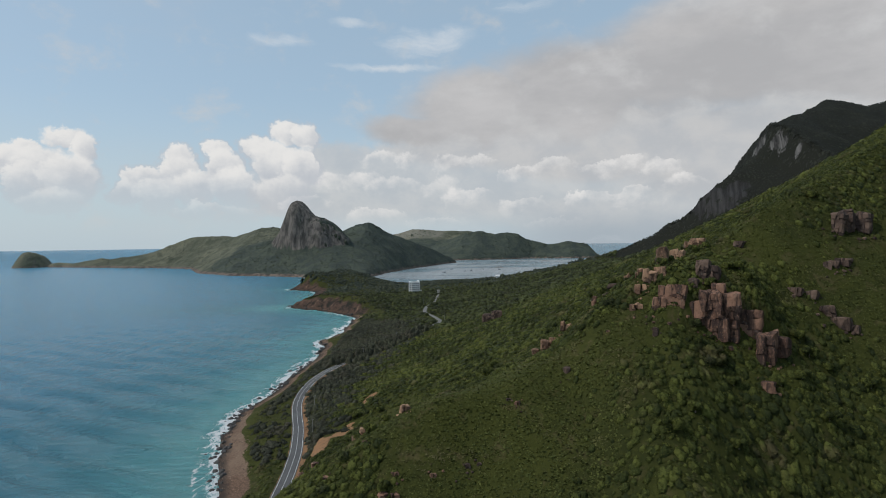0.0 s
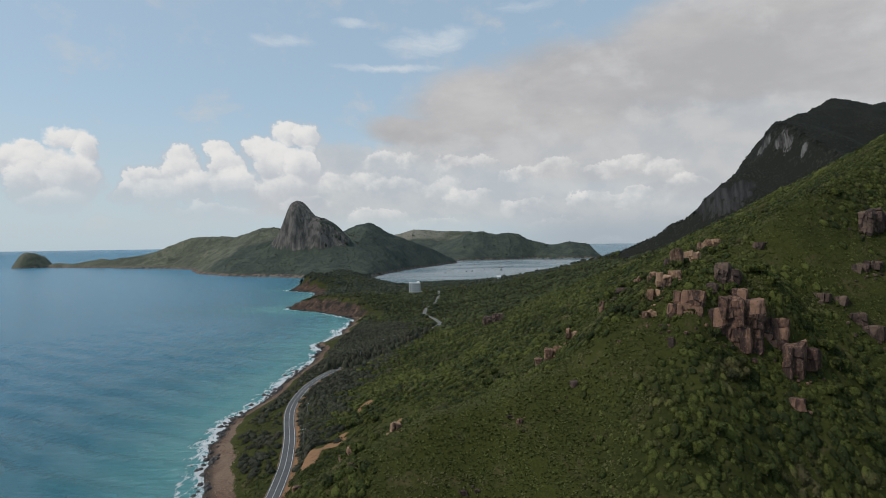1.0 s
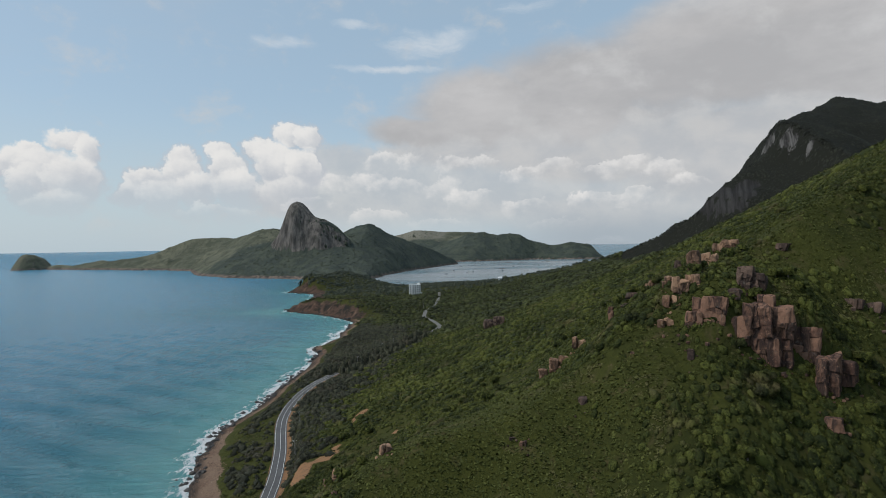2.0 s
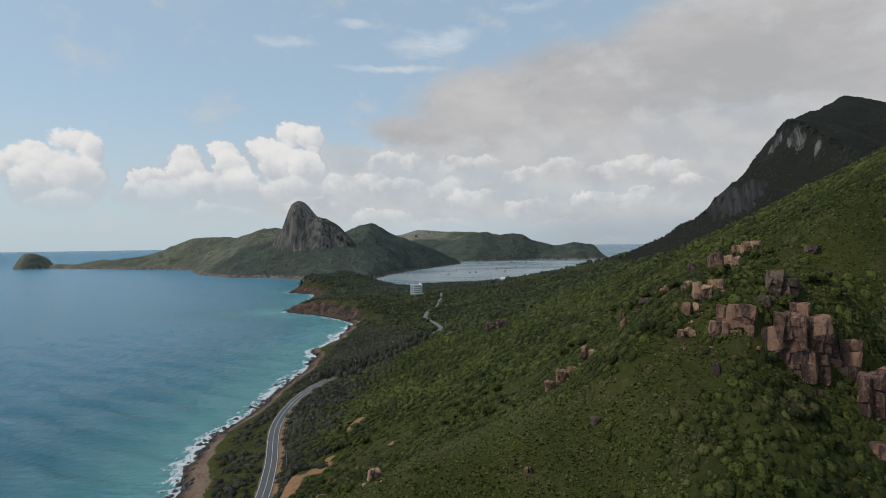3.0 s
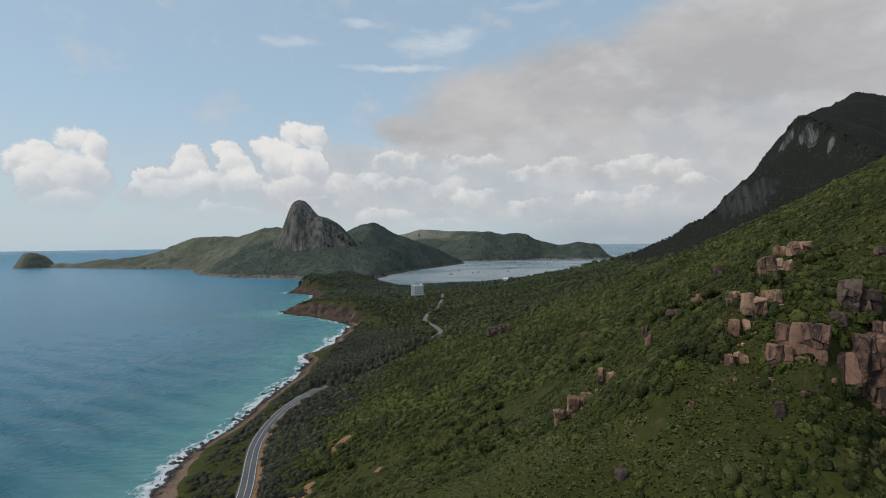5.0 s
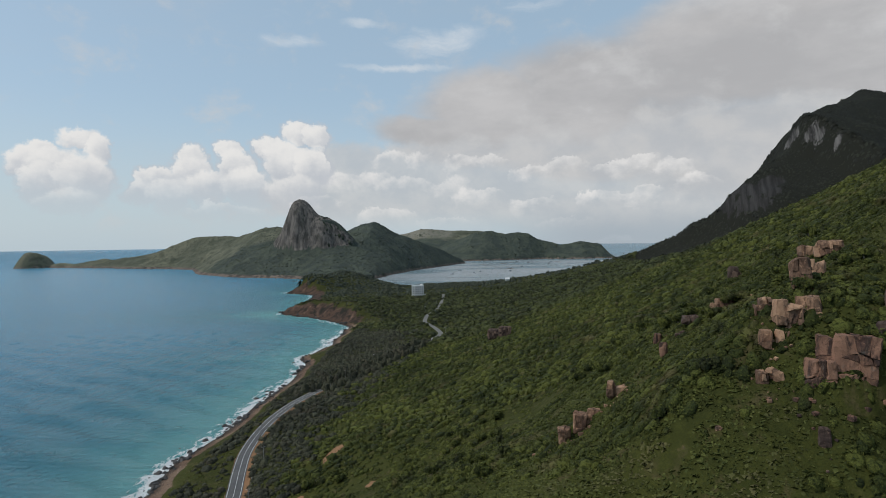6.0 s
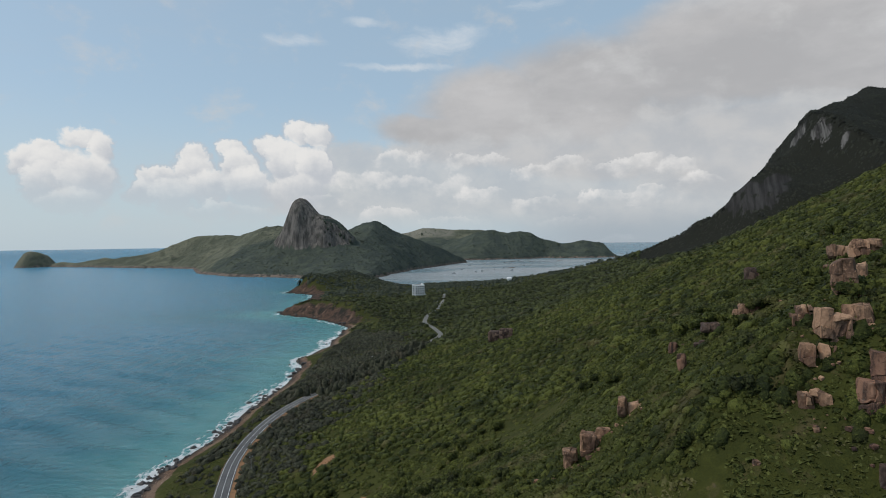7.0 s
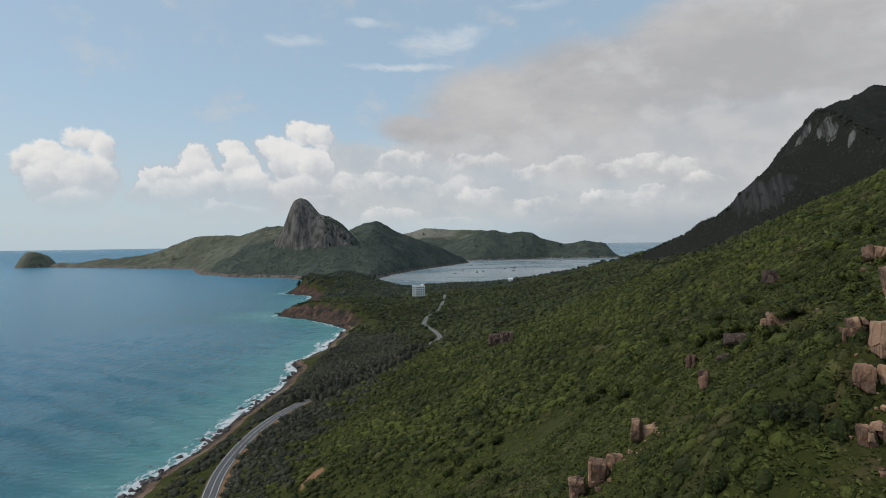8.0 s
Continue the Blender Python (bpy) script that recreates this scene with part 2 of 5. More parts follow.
def height(x, y):
    x, y = np.asarray(x, float), np.asarray(y, float)
    keys = sorted(SECTIONS)
    prof = np.stack([np.interp(x, EAST, SECTIONS[k]) for k in keys])
    idx = np.clip(np.searchsorted(keys, y) - 1, 0, len(keys) - 2)
    ks = np.array(keys, float)
    f = np.clip((y - ks[idx]) / (ks[idx + 1] - ks[idx]), 0, 1)
    f = f * f * (3 - 2 * f) * 0.5 + f * 0.5
    lo = np.take_along_axis(prof, idx[None], 0)[0]
    hi = np.take_along_axis(prof, (idx + 1)[None], 0)[0]
    base = lo + (hi - lo) * f
    # the spur with its steep near flank
    cy = 172 + 0.45 * x + fbm(x, y, 60, 2, 11) * 5
    d = y - cy
    south = np.interp(x, [-40, 0, 30, 50, 75, 120, 200], [0.45, 0.6, 0.55, 0.56, 0.9, 0.96, 0.9])
    fall = np.where(d < 0, -d * south, 0.16 * d + 0.0007 * d * d)
    rise = np.interp(x, CREST_X, CREST_Z) - np.sqrt(fall * fall + 4) + 2
    land = smax(base, rise, 3.0)
    # the rocky shoulder under the cliffs, and the spur's western knoll
    land = land + (4.0 * ramp(x, 30, 44) + 2.4 * ramp(x, 54, 61)) * (1 - ramp(x, 92, 112)) * ramp(y, 135, 160) * (1 - ramp(y, 193, 214))
    land = land + 8.5 * ramp(x, 57, 74) * (1 - ramp(x, 90, 104)) * ramp(y, 176.5, 181) * (1 - ramp(y, 185, 203))
    land = land + 2.4 * np.exp(-((x + 42) / 22) ** 2 - ((y - 165) / 13) ** 2)
    land = land + 4.0 * np.exp(-((x + 50) / 24) ** 2 - ((y - 354) / 34) ** 2)
    land = land - 2.6 * np.exp(-((x - 28) / 10) ** 2 - ((y - 219) / 13) ** 2)
    land = land + 5.0 * np.exp(-((x + 19) / 22) ** 2 - ((y - 170) / 15) ** 2)
    # the mountain
    d = y - np.interp(x, RIDGE_X, RIDGE_Y) + fbm(x, y, 120, 3, 13) * 18
    drop = np.where(d < 0, -0.35 * d + 0.0008 * d * d, 0.5 * d)
    land = smax(land, np.interp(x + fbm(x, y, 50, 3, 14) * 7, RIDGE_X, RIDGE_Z) - drop, 4.0)
    # hills of the narrow neck of land and the red headland
    land = land + 40 * np.exp(-((x + 300) / 85) ** 2 - ((y - 1690) / 190) ** 2)
    land = land + 22 * np.exp(-((x + 165) / 80) ** 2 - ((y - 985) / 75) ** 2) + 13 * np.exp(-((x + 235) / 45) ** 2 - ((y - 1045) / 40) ** 2)
    land = land + 26 * np.exp(-((x + 345) / 60) ** 2 - ((y - 1485) / 70) ** 2)
    # ravines and lumps; stronger high on the mountain
    high = ramp(land, 40, 220)
    far = ramp(y, 500, 1000)
    land = land + fbm(x, y, 42, 4, 3) * (1.6 + 2.5 * high) + fbm(x, y, 150, 3, 8) * (2.0 + 12 * high * far) * ramp(land, 5, 40)
    d = inland(x, y)
    cliff = ramp(y, 905, 960) * (1 - ramp(y, 1130, 1200))
    steep = 0.30 + 0.55 * cliff + 0.3 * ramp(y, 1380, 1450) * (1 - ramp(y, 1560, 1640))
    craggy = (cliff + ramp(y, 1380, 1450) * (1 - ramp(y, 1560, 1640))) * (1 - ramp(d, 20, 40))
    edge = np.where(d > 0, d * steep + craggy * 5 * (0.4 - np.abs(fbm(x, y, 24, 4, 7)) * 2) + 1.5 * np.maximum(d - 28, 0) + 0.4 * np.abs(fbm(x, y, 9, 3, 6)), np.maximum(d * 0.12, -9))
    z = np.where(d > 0, smin(land, edge, 1.2), np.minimum(edge, land))
    # the road's bench
    off = np.abs(x - easting(y, ROAD_Y, ROAD_X))
    bench = (1 - ramp(off, 5.0, 13.0)) * ramp(y, 140, 160) * (1 - ramp(y, 1180, 1280))
    return z + (np.interp(y, ROAD_Y, ROAD_Z) - z) * bench


# the far land: waterlines, then ridges as easting, height of the crest and its northing
COAST_X = [-2600, -2420, -2125, -1680, -1360, -1197, -1100, -980, -802, -683, -560, -500, -400, -300, -200]
COAST_Y = [3400, 3320, 3185, 2960, 2880, 2730, 2500, 2320, 2141, 2086, 2002, 1960, 1850, 1780, 1740]
LAGOON_Y = [1700, 1948, 2278, 2735, 3172, 3427, 3600]
LAGOON_X = [-300, -263, -212, -102, 46, 66, 20]
WEST_RIDGE = ([-2260, -2197, -2127, -2059, -1874, -1806, -1603, -1469, -1336, -1221, -1058, -937, -882, -802, -694, -560, -420],
              [-6, 13, 24, 15, 46, 41, 80, 111, 153, 155, 150, 174, 189, 188, 160, 130, 60],
              [3270, 3262, 3250, 3240, 3190, 3180, 3140, 3110, 3080, 3060, 2990, 2860, 2850, 2850, 2850, 2840, 2840])
HORN_FOOT = ([-1080, -960, -850, -740, -640, -560, -420, -345, -270, -210], [-10, 40, 66, 92, 110, 112, 112, 88, 62, 20],
             [2560, 2420, 2340, 2300, 2290, 2290, 2290, 2290, 2280, 2270])
EAST_RIDGE = ([-700, -560, -485, -456, -399, -350, -314, -255, -185, -82, 0, 50, 75], [-10, 90, 147, 168, 193, 203, 186, 154, 126, 84, 46, 22, -8],
              [2600, 2600, 2600, 2600, 2600, 2600, 2640, 2750, 2850, 3000, 3100, 3180, 3230])
BACK_RIDGE = ([-700, -520, -402, -341, -239, 5, 207, 329, 480, 600], [90, 140, 163, 174, 205, 190, 184, 174, 120, -8], [4300] * 10)
CAPE_RIDGE = ([-420, -292, -107, 3, 114, 188, 243, 316, 408, 481, 572, 682, 810, 890, 938, 967, 999, 1030],
              [20, 40, 74, 117, 160, 174, 177, 154, 164, 155, 114, 87, 107, 96, 89, 62, 32, -12], [3900] * 18)
CAPE_X, CAPE_Y = [-300, 66, 344, 570, 766, 1000], [3560, 3560, 3660, 3770, 3720, 3780]
# outline of the horn: easting and height of its rock
HORN_X = [-730, -692, -672, -650, -637, -624, -612, -599, -580, -564, -545, -528, -513, -481, -449, -423, -402, -381, -362, -335, -300]
HORN_Z = [-20, 104, 124, 158, 186, 218, 250, 269, 279, 274, 257, 236, 219, 209, 193, 172, 148, 128, 98, 60, -20]


def far_height(x, y):
    x, y = np.asarray(x, float), np.asarray(y, float)
    wx, wy = x + fbm(x, y, 190, 3, 21) * 22, y + fbm(x, y, 190, 3, 22) * 45

    def ridge(line, front, back, power=1.25):
        """A crest that runs down to the waterline in front and falls away behind."""
        top, cy = np.interp(wx, line[0], line[1]), np.interp(wx, line[0], line[2])
        down = np.clip((cy - wy) / np.maximum(cy - front, 60), 0, 1.3)
        fore = (top + 8) * np.sign(1 - down) * np.abs(1 - down) ** power - 8
        return np.where(wy < cy, fore, top - back * (np.hypot(wy - cy, 30) - 30))

    coast = np.interp(x, COAST_X, COAST_Y)
    z = ridge(WEST_RIDGE, coast, 0.5)
    spurs = np.abs(fbm(x, y, 330, 4, 24))
    z = z - 34 * (0.4 - spurs) * ramp(z, 20, 90) * (1 - ramp(z, 120, 160))
    z = smax(z, ridge(HORN_FOOT, coast, 0.35, 1.1), 5.0)
    z = smax(z, ridge(EAST_RIDGE, np.maximum(coast, np.interp(x, COAST_X, COAST_Y) + 120), 0.45, 1.15), 5.0)
    z = smax(z, ridge(BACK_RIDGE, 3700.0 + 0 * x, 0.5), 4.0)
    z = smax(z, ridge(CAPE_RIDGE, np.interp(x, CAPE_X, CAPE_Y), 0.6, 0.9), 4.0)
    islet = 90 * np.clip(1 - np.hypot((wx + 2290) / 92, (wy - 3255) / 105) ** 2.2, -0.3, 1) - 8
    z = np.maximum(z, islet)
    z = z + (fbm(x, y, 75, 4, 25) * 6 - 14 * np.maximum(0, 0.25 - np.abs(fbm(x, y, 210, 3, 28)))) * ramp(z, 6, 40) + fbm(x, y, 26, 2, 29) * 1.2
    over = x - np.interp(y, LAGOON_Y, LAGOON_X) + 14 * fbm(x, y, 90, 3, 27)
    z = np.where((y < 3430) & (y > 1700), smin(z, 4 - over * 1.1, 6.0), z)
    # the horn: one sheer rock with a long shoulder, fluted from top to foot
    hx, hy = x + fbm(x, y, 45, 3, 31) * 9, y + fbm(x, y, 60, 3, 32) * 16
    top = np.interp(hx, HORN_X, HORN_Z)
    deep = np.abs(hy - 2310) / np.interp(hx, [-650, -580, -480, -380], [70, 105, 110, 80])
    horn = (top + 20) * np.clip(1 - deep ** 3.4, 0, 1) - 20
    horn = horn - 11 * np.abs(fbm(hx, hy * 0.25, 24, 3, 33)) * ramp(horn, 90, 130) * ramp(deep, 0.25, 0.6)
    z = smax(z, horn, 2.5)
    return np.maximum(z + 4 * np.tanh(z / 2.5), -8)


# ---- materials ----
def material(name, build):
    m = bpy.data.materials.new(name)
    m.use_nodes = True
    k = Nodes(m.node_tree)
    out = k.node("ShaderNodeOutputMaterial")
    bsdf = k.node("ShaderNodeBsdfPrincipled")
    k.put(out.inputs["Surface"], bsdf.outputs[0])
    geo = k.node("ShaderNodeNewGeometry")
    build(k, bsdf, geo)
    return m


def bump(k, bsdf, value, strength, distance):
    b = k.node("ShaderNodeBump")
    b.inputs["Strength"].default_value, b.inputs["Distance"].default_value = strength, distance
    k.put(b.inputs["Height"], value)
    k.put(bsdf.inputs["Normal"], b.outputs[0])


def attr(k, name):
    return k.node("ShaderNodeAttribute", attribute_name=name).outputs["Fac"]


def leafy(name, dark, mid, light, dry=(0.14, 0.12, 0.05), dry_share=0.12, grain=2.2, relief=1.0):
    """Foliage: tone by clump, by leaf spray and by drifts across the slope, with fine leaf grain."""
    def build(k, bsdf, geo):
        p = geo.outputs["Position"]
        isle = geo.outputs["Random Per Island"]
        drift = k.noise(p, 0.016, 4, 0.55)
        patch = k.noise(p, 0.17, 4, 0.65)
        fine = k.noise(p, grain, 4, 0.72)
        tone = k.math("SUBTRACT", k.math("MULTIPLY", k.step(k.math("ADD", k.math("MULTIPLY", drift, 0.5), k.math("MULTIPLY", patch, 0.5)), 0.36, 0.64), 0.62), 0.2)
        tone = k.math("ADD", tone, k.math("ADD", k.math("MULTIPLY", isle, 0.75), k.math("ADD", k.math("MULTIPLY", k.math("SUBTRACT", fine, 0.45), 1.9), k.math("MULTIPLY", k.math("SUBTRACT", k.noise(p, grain * 2.7, 3, 0.75), 0.5), 1.1))))
        c = k.mix(k.step(tone, 0.0, 0.5), dark, mid)
        c = k.mix(k.step(tone, 0.45, 1.0), c, light)
        worn = k.step(k.noise(k.vec("ADD", p, (300.0, 40.0, 0.0)), 0.07, 3, 0.6), 0.64 - dry_share * 0.4, 0.78 - dry_share * 0.4)
        c = k.mix(k.math("MULTIPLY", worn, 0.5), c, dry)
        k.put(bsdf.inputs["Base Color"], c)
        bsdf.inputs["Roughness"].default_value = 0.7
        bsdf.inputs["Specular IOR Level"].default_value = 0.09
        bump(k, bsdf, fine, relief, 1.4 * relief / grain)
    return material(name, build)


def ground_build(k, bsdf, geo):
    p = geo.outputs["Position"]
    drift = k.noise(p, 0.02, 5, 0.6)
    tuft = k.noise(p, 0.55, 5, 0.65)
    grain = k.noise(p, 3.2, 5, 0.78)
    grass = k.mix(k.step(drift, 0.36, 0.62), (0.027, 0.031, 0.009), (0.048, 0.052, 0.012))
    grass = k.mix(k.math("MULTIPLY", k.step(tuft, 0.42, 0.68), 0.6), grass, (0.066, 0.069, 0.016))
    grass = k.mix(k.math("MULTIPLY", k.step(grain, 0.44, 0.62), 0.6), grass, (0.030, 0.037, 0.012))
    sere = k.step(k.noise(k.vec("MULTIPLY", p, (0.16, 0.16, 0.05)), 1.0, 6, 0.7, 0.5), 0.52, 0.68)
    grass = k.mix(k.math("MULTIPLY", sere, 0.5), grass, (0.105, 0.080, 0.042))
    soil = k.mix(grain, (0.19, 0.098, 0.050), (0.34, 0.195, 0.105))
    soil = k.mix(k.step(tuft, 0.5, 0.7), soil, (0.12, 0.085, 0.06))
    shingle = k.mix(k.step(k.noise(p, 1.1, 5, 0.75), 0.35, 0.65), (0.070, 0.043, 0.032), (0.195, 0.125, 0.086))
    shingle = k.mix(k.math("MULTIPLY", k.step(drift, 0.45, 0.6), 0.35), shingle, (0.29, 0.215, 0.155))
    rock = k.mix(k.noise(k.vec("MULTIPLY", p, (0.3, 0.3, 0.06)), 1.0, 5, 0.65), (0.028, 0.022, 0.019), (0.135, 0.080, 0.056))
    across = k.vec("DOT_PRODUCT", p, (0.91, -0.41, 0.0))
    fluted = k.join(k.math("MULTIPLY", across, 0.11), k.math("MULTIPLY", k.xyz(p)[2], 0.016), 0.0)
    grey = k.mix(k.step(k.noise(fluted, 1.0, 5, 0.62, 0.3), 0.36, 0.66), (0.022, 0.021, 0.020), k.mix(k.step(k.xyz(p)[2], 230.0, 280.0), (0.048, 0.046, 0.044), (0.140, 0.133, 0.125)))
    seam = k.noise(k.vec("MULTIPLY", p, (0.07, 0.07, 0.05)), 1.0, 5, 0.7, 0.6)
    rock = k.mix(k.step(seam, 0.45, 0.62), rock, (0.024, 0.022, 0.018))
    rock = k.mix(k.step(seam, 0.42, 0.30), rock, (0.19, 0.125, 0.09))
    rock = k.mix(k.step(k.xyz(p)[2], 60.0, 90.0), rock, grey)
    ragged = k.math("MULTIPLY", k.math("SUBTRACT", k.math("ADD", k.math("MULTIPLY", tuft, 0.5), k.math("MULTIPLY", k.noise(p, 0.16, 4, 0.6), 0.5)), 0.5), 1.5)
    c = grass
    # forest floor, with the mountain's cloud shade put into its colour
    shaded_litter = k.mix(grain, (0.013, 0.0135, 0.0105), (0.023, 0.024, 0.018))
    c = k.mix(k.step(k.math("ADD", attr(k, "forest_shade"), ragged), 0.35, 0.65), c, shaded_litter)
    c = k.mix(k.step(k.math("ADD", attr(k, "earth"), ragged), 0.4, 0.6), c, soil)
    gully = k.math("MULTIPLY", k.math("SUBTRACT", k.noise(k.vec("ADD", fluted, (7.0, 3.0, 0.0)), 0.8, 5, 0.65), 0.5), 1.7)
    c = k.mix(k.step(k.math("ADD", k.math("ADD", attr(k, "cliff"), k.math("MULTIPLY", gully, k.step(attr(k, "cliff"), 0.02, 0.2))), ragged), 0.4, 0.6), c, rock)
    c = k.mix(k.step(k.math("ADD", attr(k, "beach"), ragged), 0.4, 0.6), c, shingle)
    wet = k.step(k.xyz(p)[2], 2.0, 0.5)
    c = k.mix(k.math("MULTIPLY", wet, 0.8), c, (0.035, 0.030, 0.027))
    k.put(bsdf.inputs["Base Color"], c)
    bsdf.inputs["Roughness"].default_value = 0.85
    bsdf.inputs["Specular IOR Level"].default_value = 0.06
    bump(k, bsdf, k.math("ADD", tuft, k.math("MULTIPLY", grain, 0.35)), 0.8, 0.6)


def far_land_build(k, bsdf, geo):
    p = geo.outputs["Position"]
    drift = k.noise(p, 0.006, 5, 0.6)
    tuft = k.noise(p, 0.06, 5, 0.7)
    # distance haze is put into these greens: paler, greyer, less contrast
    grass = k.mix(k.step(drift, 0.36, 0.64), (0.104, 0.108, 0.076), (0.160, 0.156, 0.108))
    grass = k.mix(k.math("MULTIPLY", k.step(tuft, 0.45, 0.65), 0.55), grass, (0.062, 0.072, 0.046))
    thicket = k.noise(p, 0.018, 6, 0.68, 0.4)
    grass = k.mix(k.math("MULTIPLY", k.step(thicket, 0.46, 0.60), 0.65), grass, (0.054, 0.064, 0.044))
    # denser woods, their colour also darkened for the cloud shade on these slopes
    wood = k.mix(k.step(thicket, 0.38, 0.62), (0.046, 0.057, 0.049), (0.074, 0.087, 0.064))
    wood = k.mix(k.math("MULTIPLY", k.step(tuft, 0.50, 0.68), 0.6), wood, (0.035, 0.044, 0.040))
    ragged = k.math("MULTIPLY", k.math("SUBTRACT", k.math("ADD", k.math("MULTIPLY", thicket, 0.5), k.math("MULTIPLY", drift, 0.5)), 0.5), 2.2)
    c = k.mix(k.step(k.math("ADD", attr(k, "dense_shade"), ragged), 0.35, 0.65), grass, wood)
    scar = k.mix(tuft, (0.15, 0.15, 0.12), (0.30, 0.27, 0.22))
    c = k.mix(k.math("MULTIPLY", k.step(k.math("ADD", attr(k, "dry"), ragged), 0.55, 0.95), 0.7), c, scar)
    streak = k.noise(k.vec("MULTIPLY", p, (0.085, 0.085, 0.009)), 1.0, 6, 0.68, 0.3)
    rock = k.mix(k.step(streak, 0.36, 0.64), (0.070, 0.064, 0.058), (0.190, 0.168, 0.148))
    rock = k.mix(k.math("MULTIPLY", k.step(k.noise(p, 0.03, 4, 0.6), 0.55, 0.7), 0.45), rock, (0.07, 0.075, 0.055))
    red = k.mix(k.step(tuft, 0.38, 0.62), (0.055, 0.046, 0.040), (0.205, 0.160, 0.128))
    c = k.mix(k.step(k.math("ADD", attr(k, "cliff"), k.math("MULTIPLY", k.math("SUBTRACT", tuft, 0.5), 0.7)), 0.4, 0.6), c, rock)
    c = k.mix(k.step(k.math("ADD", attr(k, "beach"), k.math("MULTIPLY", k.math("SUBTRACT", tuft, 0.5), 0.8)), 0.4, 0.6), c, red)
    k.put(bsdf.inputs["Base Color"], c)
    bsdf.inputs["Roughness"].default_value = 0.9
    bsdf.inputs["Specular IOR Level"].default_value = 0.15
    bump(k, bsdf, k.math("ADD", k.math("MULTIPLY", streak, attr(k, "cliff")), tuft), 0.9, 7.0)


def water_build(k, bsdf, geo):
    p = geo.outputs["Position"]
    shallow = attr(k, "shallow")
    drift = k.noise(k.vec("MULTIPLY", p, (0.006, 0.012, 1.0)), 1.0, 5, 0.6, 0.5)
    depth = k.math("ADD", shallow, k.math("MULTIPLY", k.math("SUBTRACT", drift, 0.5), 0.35))
    c = k.mix(k.step(depth, 0.0, 0.5), (0.066, 0.236, 0.352), (0.052, 0.212, 0.282))
    c = k.mix(k.step(depth, 0.40, 1.0), c, (0.112, 0.345, 0.352))
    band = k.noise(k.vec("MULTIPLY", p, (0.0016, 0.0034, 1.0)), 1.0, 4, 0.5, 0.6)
    # pale lagoon water; far out the same mix paints a sky sheen on the sea
    c = k.mix(attr(k, "calm_sheen"), c, k.mix(k.step(band, 0.36, 0.62), (0.17, 0.245, 0.27), (0.33, 0.365, 0.375)))
    # breaking water along the shore
    surf = attr(k, "surf")
    lace = k.noise(k.vec("MULTIPLY", p, (0.22, 0.10, 1.0)), 1.0, 6, 0.68, 1.2)
    fleck = k.noise(p, 0.9, 5, 0.7, 0.6)
    foam = k.step(k.math("ADD", surf, k.math("ADD", k.math("MULTIPLY", k.math("SUBTRACT", lace, 0.5), 2.3), k.math("MULTIPLY", k.math("SUBTRACT", fleck, 0.5), 0.7))), 0.55, 0.78)
    c = k.mix(foam, c, (0.78, 0.80, 0.80))
    k.put(bsdf.inputs["Base Color"], c)
    k.put(bsdf.inputs["Roughness"], k.math("ADD", 0.22, k.math("MULTIPLY", foam, 0.55)))
    bsdf.inputs["IOR"].default_value = 1.33
    swell = k.noise(k.vec("MULTIPLY", p, (0.020, 0.075, 1.0)), 1.0, 4, 0.6, 0.9)
    chop = k.noise(k.vec("MULTIPLY", p, (0.055, 0.26, 1.0)), 1.0, 6, 0.72, 0.5)
    ripple = k.noise(k.vec("MULTIPLY", p, (0.35, 0.8, 1.0)), 1.0, 4, 0.65, 0.4)
    bump(k, bsdf, k.math("ADD", k.math("MULTIPLY", swell, 1.1), k.math("ADD", chop, k.math("MULTIPLY", ripple, 0.35))), 1.0, 4.2)


